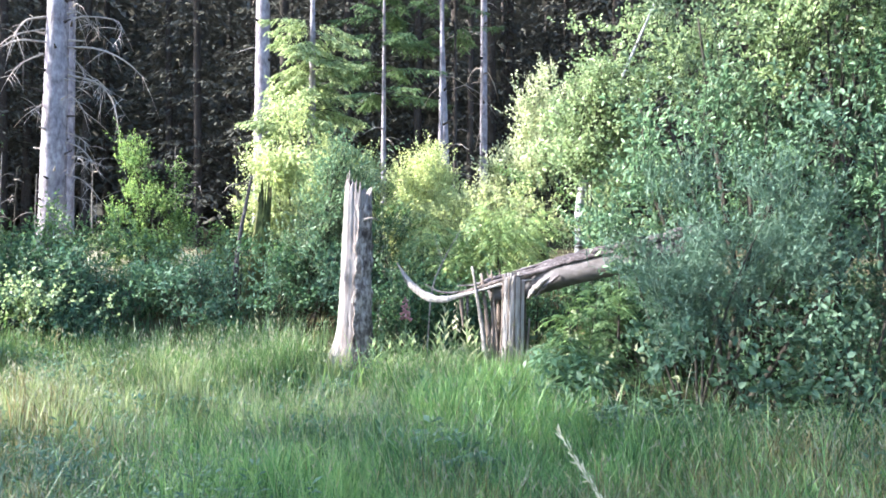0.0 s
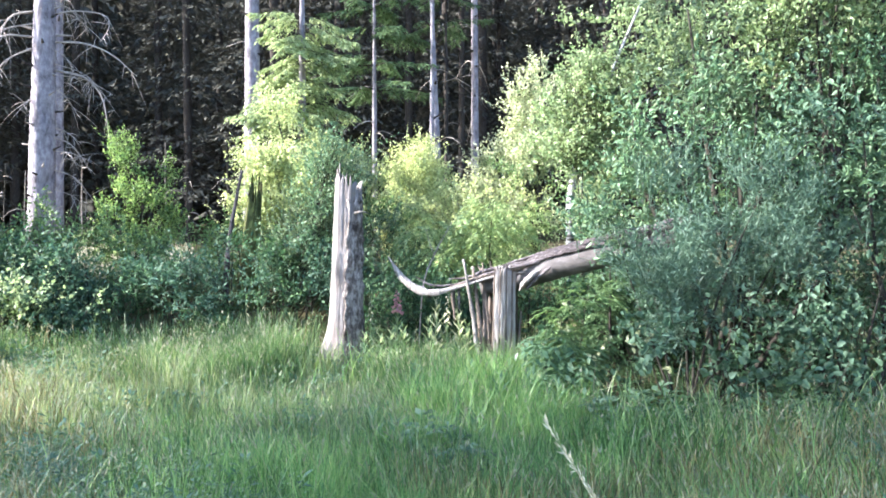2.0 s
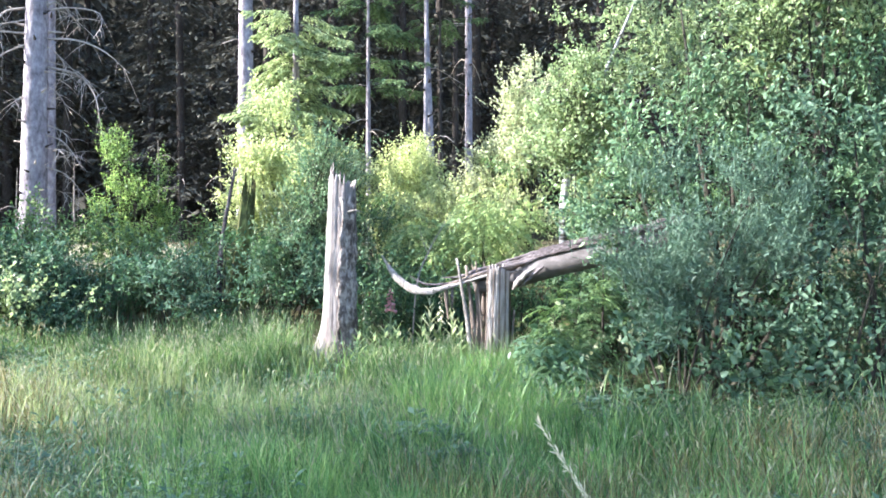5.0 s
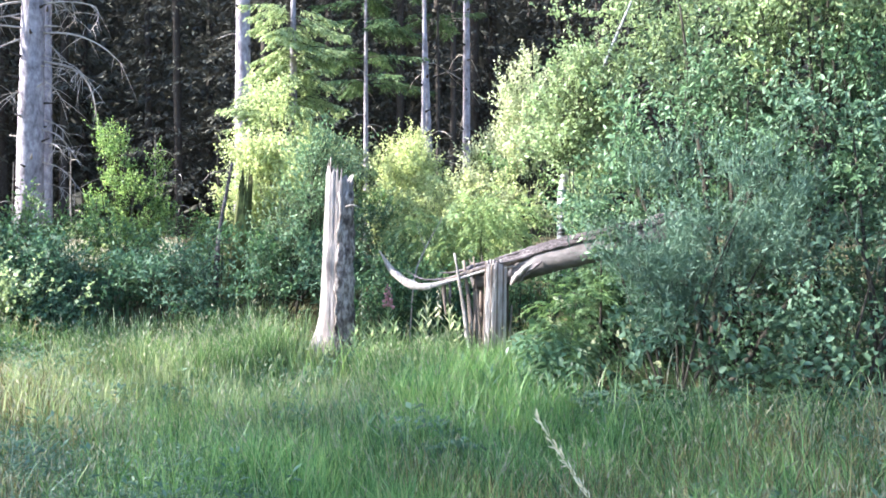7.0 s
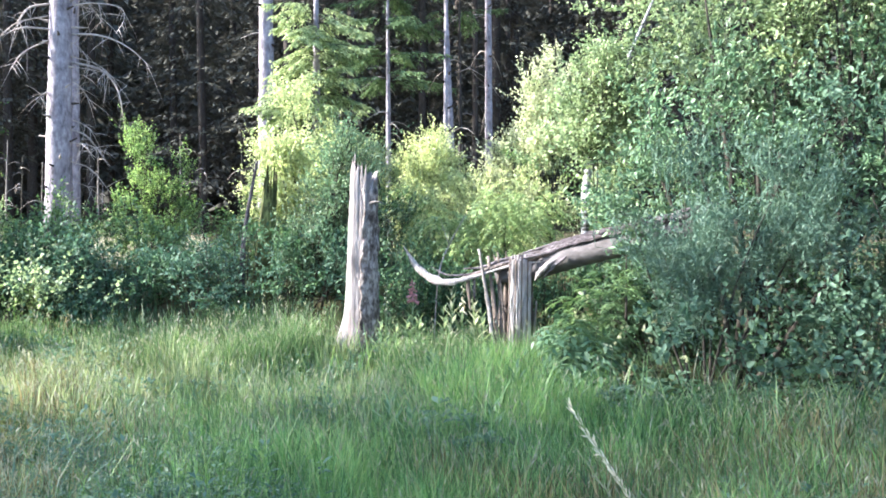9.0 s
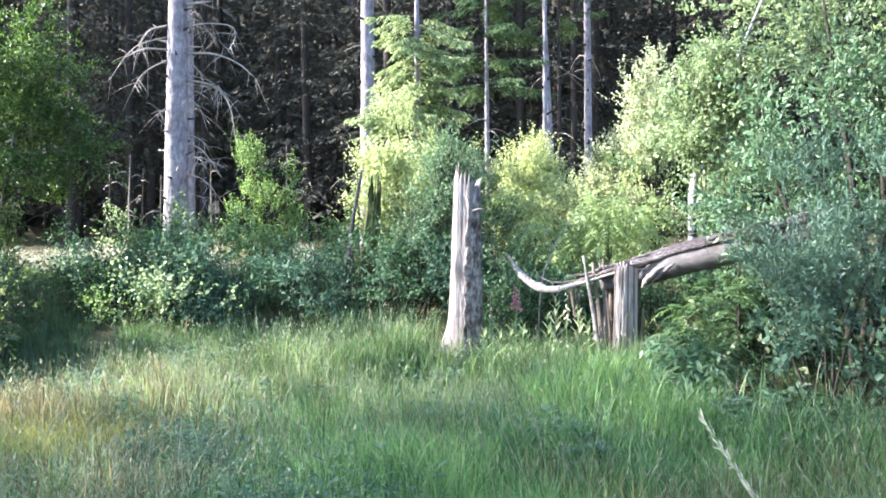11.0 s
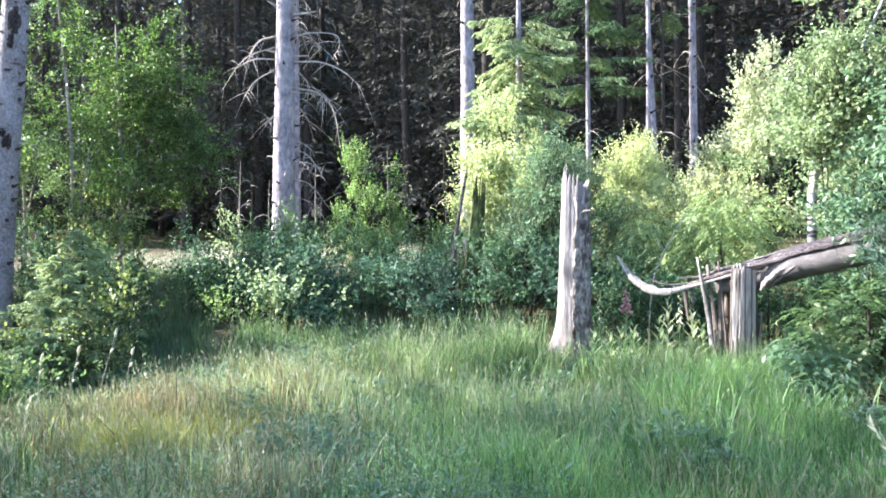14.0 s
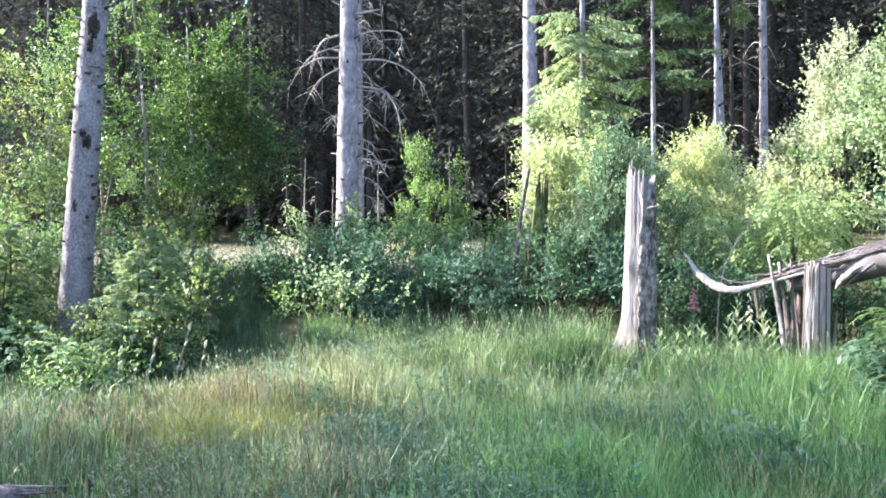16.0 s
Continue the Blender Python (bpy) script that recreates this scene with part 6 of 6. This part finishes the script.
arching("long_grass", 28, 420, [(0.9, 7.6, 0.5), (0.3, 7.9, 0.5), (-0.5, 8.3, 0.5), (1.2, 7.0, 0.4), (0.2, 5.8, 0.5), (-1.5, 8.2, 0.5)], 0.65, 0.011, GRASS_LUSH, "broad-bladed lush grass before the broken trunks", 0.8)
sward("undergrowth_grass", 8, 26000, (-8, 7, 6.4, 14.0), 0.35, 0.009, GRASS_SHADE, "loose grass between the shrubs, in the dark shade colour", 0.3, lambda x, y, rng: ~meadow(x, y, rng) & (x < 0.7 * y + 1))


def seed_stalk(x, y, h, lean, seed, seeds=26, head=None, start=47, grain=1.0):
    """A tall grass stem with a nodding seed head."""
    rng = np.random.default_rng(seed)
    ob = thing("grass_stalk", (x, y, gz(x, y)), "tall pale grass stalk with a nodding seed head", "grass stalk", "grass stalks")
    pts = [[0, 0, -0.02], [lean * 0.3, 0, h * 0.55], [lean, 0.02, h]]
    v, f = tube(pts, [0.0022, 0.0018, 0.0011], 12, 4, seed=seed)
    part("stem", mesh_of("stem", v, f), GRASS_CULM, ob)
    c = bent(pts, 60)[start:58]
    d = unit(np.gradient(c, axis=0))
    idx = rng.integers(0, len(c), seeds)
    way = unit(d[idx] + rng.normal(size=(seeds, 3)) * 0.28)
    part("seed_head", mesh_of("seeds", *blades(c[idx], way, rng.normal(size=(seeds, 3)), rng.uniform(0.018, 0.034, seeds) * grain, np.full(seeds, 0.0045 * grain))), head or GRASS_EAR, ob)


def dry_stalk(x, y, h, lean, seed):
    """A brown dead stem with a pale knob-shaped head and a smaller one beside it."""
    ob = thing("dry_stalk", (x, y, gz(x, y)), "dead brown stalk with pale knob-shaped heads", "stalk", "dry stalks")
    pts = [[0, 0, -0.02], [lean * 0.45, 0, h * 0.5], [lean, 0, h]]
    v, f = tube(pts, [0.008, 0.006, 0.004], 10, 5, 0.08, 1.0, seed)
    part("stem", mesh_of("stem", v, f), BARK_BIRCH_GREY, ob)
    tip = np.array(pts[-1])
    v, f = tube([tip, tip + [0.012, 0, 0.04], tip + [0.03, 0, 0.09]], [0.004, 0.017, 0.014, 0.003], 7, 7, 0.12, 1.0, seed)
    part("head", mesh_of("head", v, f, True), GRASS_PALE, ob)
    low = bent(pts, 20)[15]
    v, f = tube([low, low + [0.03, -0.01, 0.03], low + [0.05, -0.01, 0.06]], [0.003, 0.016, 0.004], 6, 6, 0.12, 1.0, seed + 1)
    part("head", mesh_of("head", v, f, True), GRASS_PALE, ob)


for k, (x, y, h, ln) in enumerate([(-5.85, 6.3, 0.66, 0.16), (-5.62, 6.45, 0.8, 0.24), (-5.4, 6.55, 0.6, 0.14), (-6.1, 6.2, 0.6, 0.06)]):
    dry_stalk(x, y, h, ln, 170 + k)
for k, (x, y, h, ln) in enumerate([(0.69, 2.1, 1.05, -0.38), (-0.4, 3.6, 0.74, -0.26), (-0.3, 3.4, 0.8, -0.12), (-0.55, 3.3, 0.74, 0.08), (-0.65, 3.7, 0.82, -0.1), (-0.1, 3.5, 0.72, -0.2), (0.4, 3.9, 0.75, -0.1), (0.2, 2.9, 0.6, -0.25), (-0.62, 3.2, 0.95, -0.25), (-0.5, 3.1, 0.9, -0.3), (-0.15, 3.3, 0.97, -0.15), (-0.05, 3.2, 0.95, -0.12), (0.05, 3.4, 0.9, 0.1), (-0.75, 3.6, 0.85, -0.1), (0.15, 3.0, 0.8, 0.2), (-0.9, 2.8, 0.7, -0.3), (0.75, 2.5, 0.85, -0.35), (1.05, 2.7, 0.8, -0.3)]):
    seed_stalk(x, y, h, ln, 70 + k, *((85, STRAW, 40, 1.25) if k == 0 else ()))

# ---- the spruce forest ----
protos = []
for k, (low, high, reach, r, per, size, wide, to) in enumerate([(2.6, 20, 2.6, 0.15, 36, 0.22, 0.068, 10.0), (4.0, 23, 2.3, 0.13, 36, 0.22, 0.068, 10.0), (1.8, 18, 2.6, 0.12, 36, 0.22, 0.068, 10.0),
                                                               (2.0, 19, 2.7, 0.13, 9, 0.58, 0.17, 12), (3.0, 20, 2.5, 0.14, 9, 0.58, 0.17, 12)]):
    ob = thing("forest_spruce", (0, 0, 0), "dark forest spruce with bare lower trunk", "tree", "forest spruces")
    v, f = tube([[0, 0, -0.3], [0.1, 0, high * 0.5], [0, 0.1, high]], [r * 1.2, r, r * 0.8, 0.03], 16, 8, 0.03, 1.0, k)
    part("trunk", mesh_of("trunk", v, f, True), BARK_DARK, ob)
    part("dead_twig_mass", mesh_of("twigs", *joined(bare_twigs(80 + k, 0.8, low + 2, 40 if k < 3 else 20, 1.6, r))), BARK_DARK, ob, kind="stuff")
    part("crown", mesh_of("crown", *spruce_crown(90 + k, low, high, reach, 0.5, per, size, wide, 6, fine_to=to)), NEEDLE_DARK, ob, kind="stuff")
    protos.append(ob)
rngf = np.random.default_rng(11)
spots, y = [], 25.0
while y < 44:
    step = 2.7 if y < 30 else 3.8
    x = -1.2 * y - 3
    while x < 0.7 * y + 3:
        px, py = x + rngf.uniform(-1, 1), y + rngf.uniform(-1.0, 1.0)
        if not (py < 26 and -14.5 < px < -9.5):
            spots.append((px, py))
        x += step
    y += step
# closing the clearing at the sides and behind
for x0, x1, y0, y1, n in ((-16, 12, -22, -12, 10), (11, 20, -8, 18, 9)):
    for k in range(n):
        spots.append((rngf.uniform(x0, x1), rngf.uniform(y0, y1)))
used = set()
for k, (x, y) in enumerate(spots):
    m = Matrix.Translation((x, y, gz(x, y))) @ Matrix.Rotation(rngf.uniform(0, 6.28), 4, "Z")
    p = k % 3 if 20 < y < 30 else 3 + k % 2
    if p in used:
        copy_thing(protos[p], m)
    else:
        protos[p].matrix_basis = m
        used.add(p)
# the far wood
far = []
for k in range(280):
    y = rngf.uniform(46, 84)
    x = rngf.uniform(-1.35 * y, 0.9 * y)
    v, f = spruce_crown(700 + k % 7, 1.2, 22, 3.2, 2.1, 7, 2.0, 0.85, 5)
    far.append((v * [1, 1, rngf.uniform(0.9, 1.35)] + [x, y, gz(x, y)], f))
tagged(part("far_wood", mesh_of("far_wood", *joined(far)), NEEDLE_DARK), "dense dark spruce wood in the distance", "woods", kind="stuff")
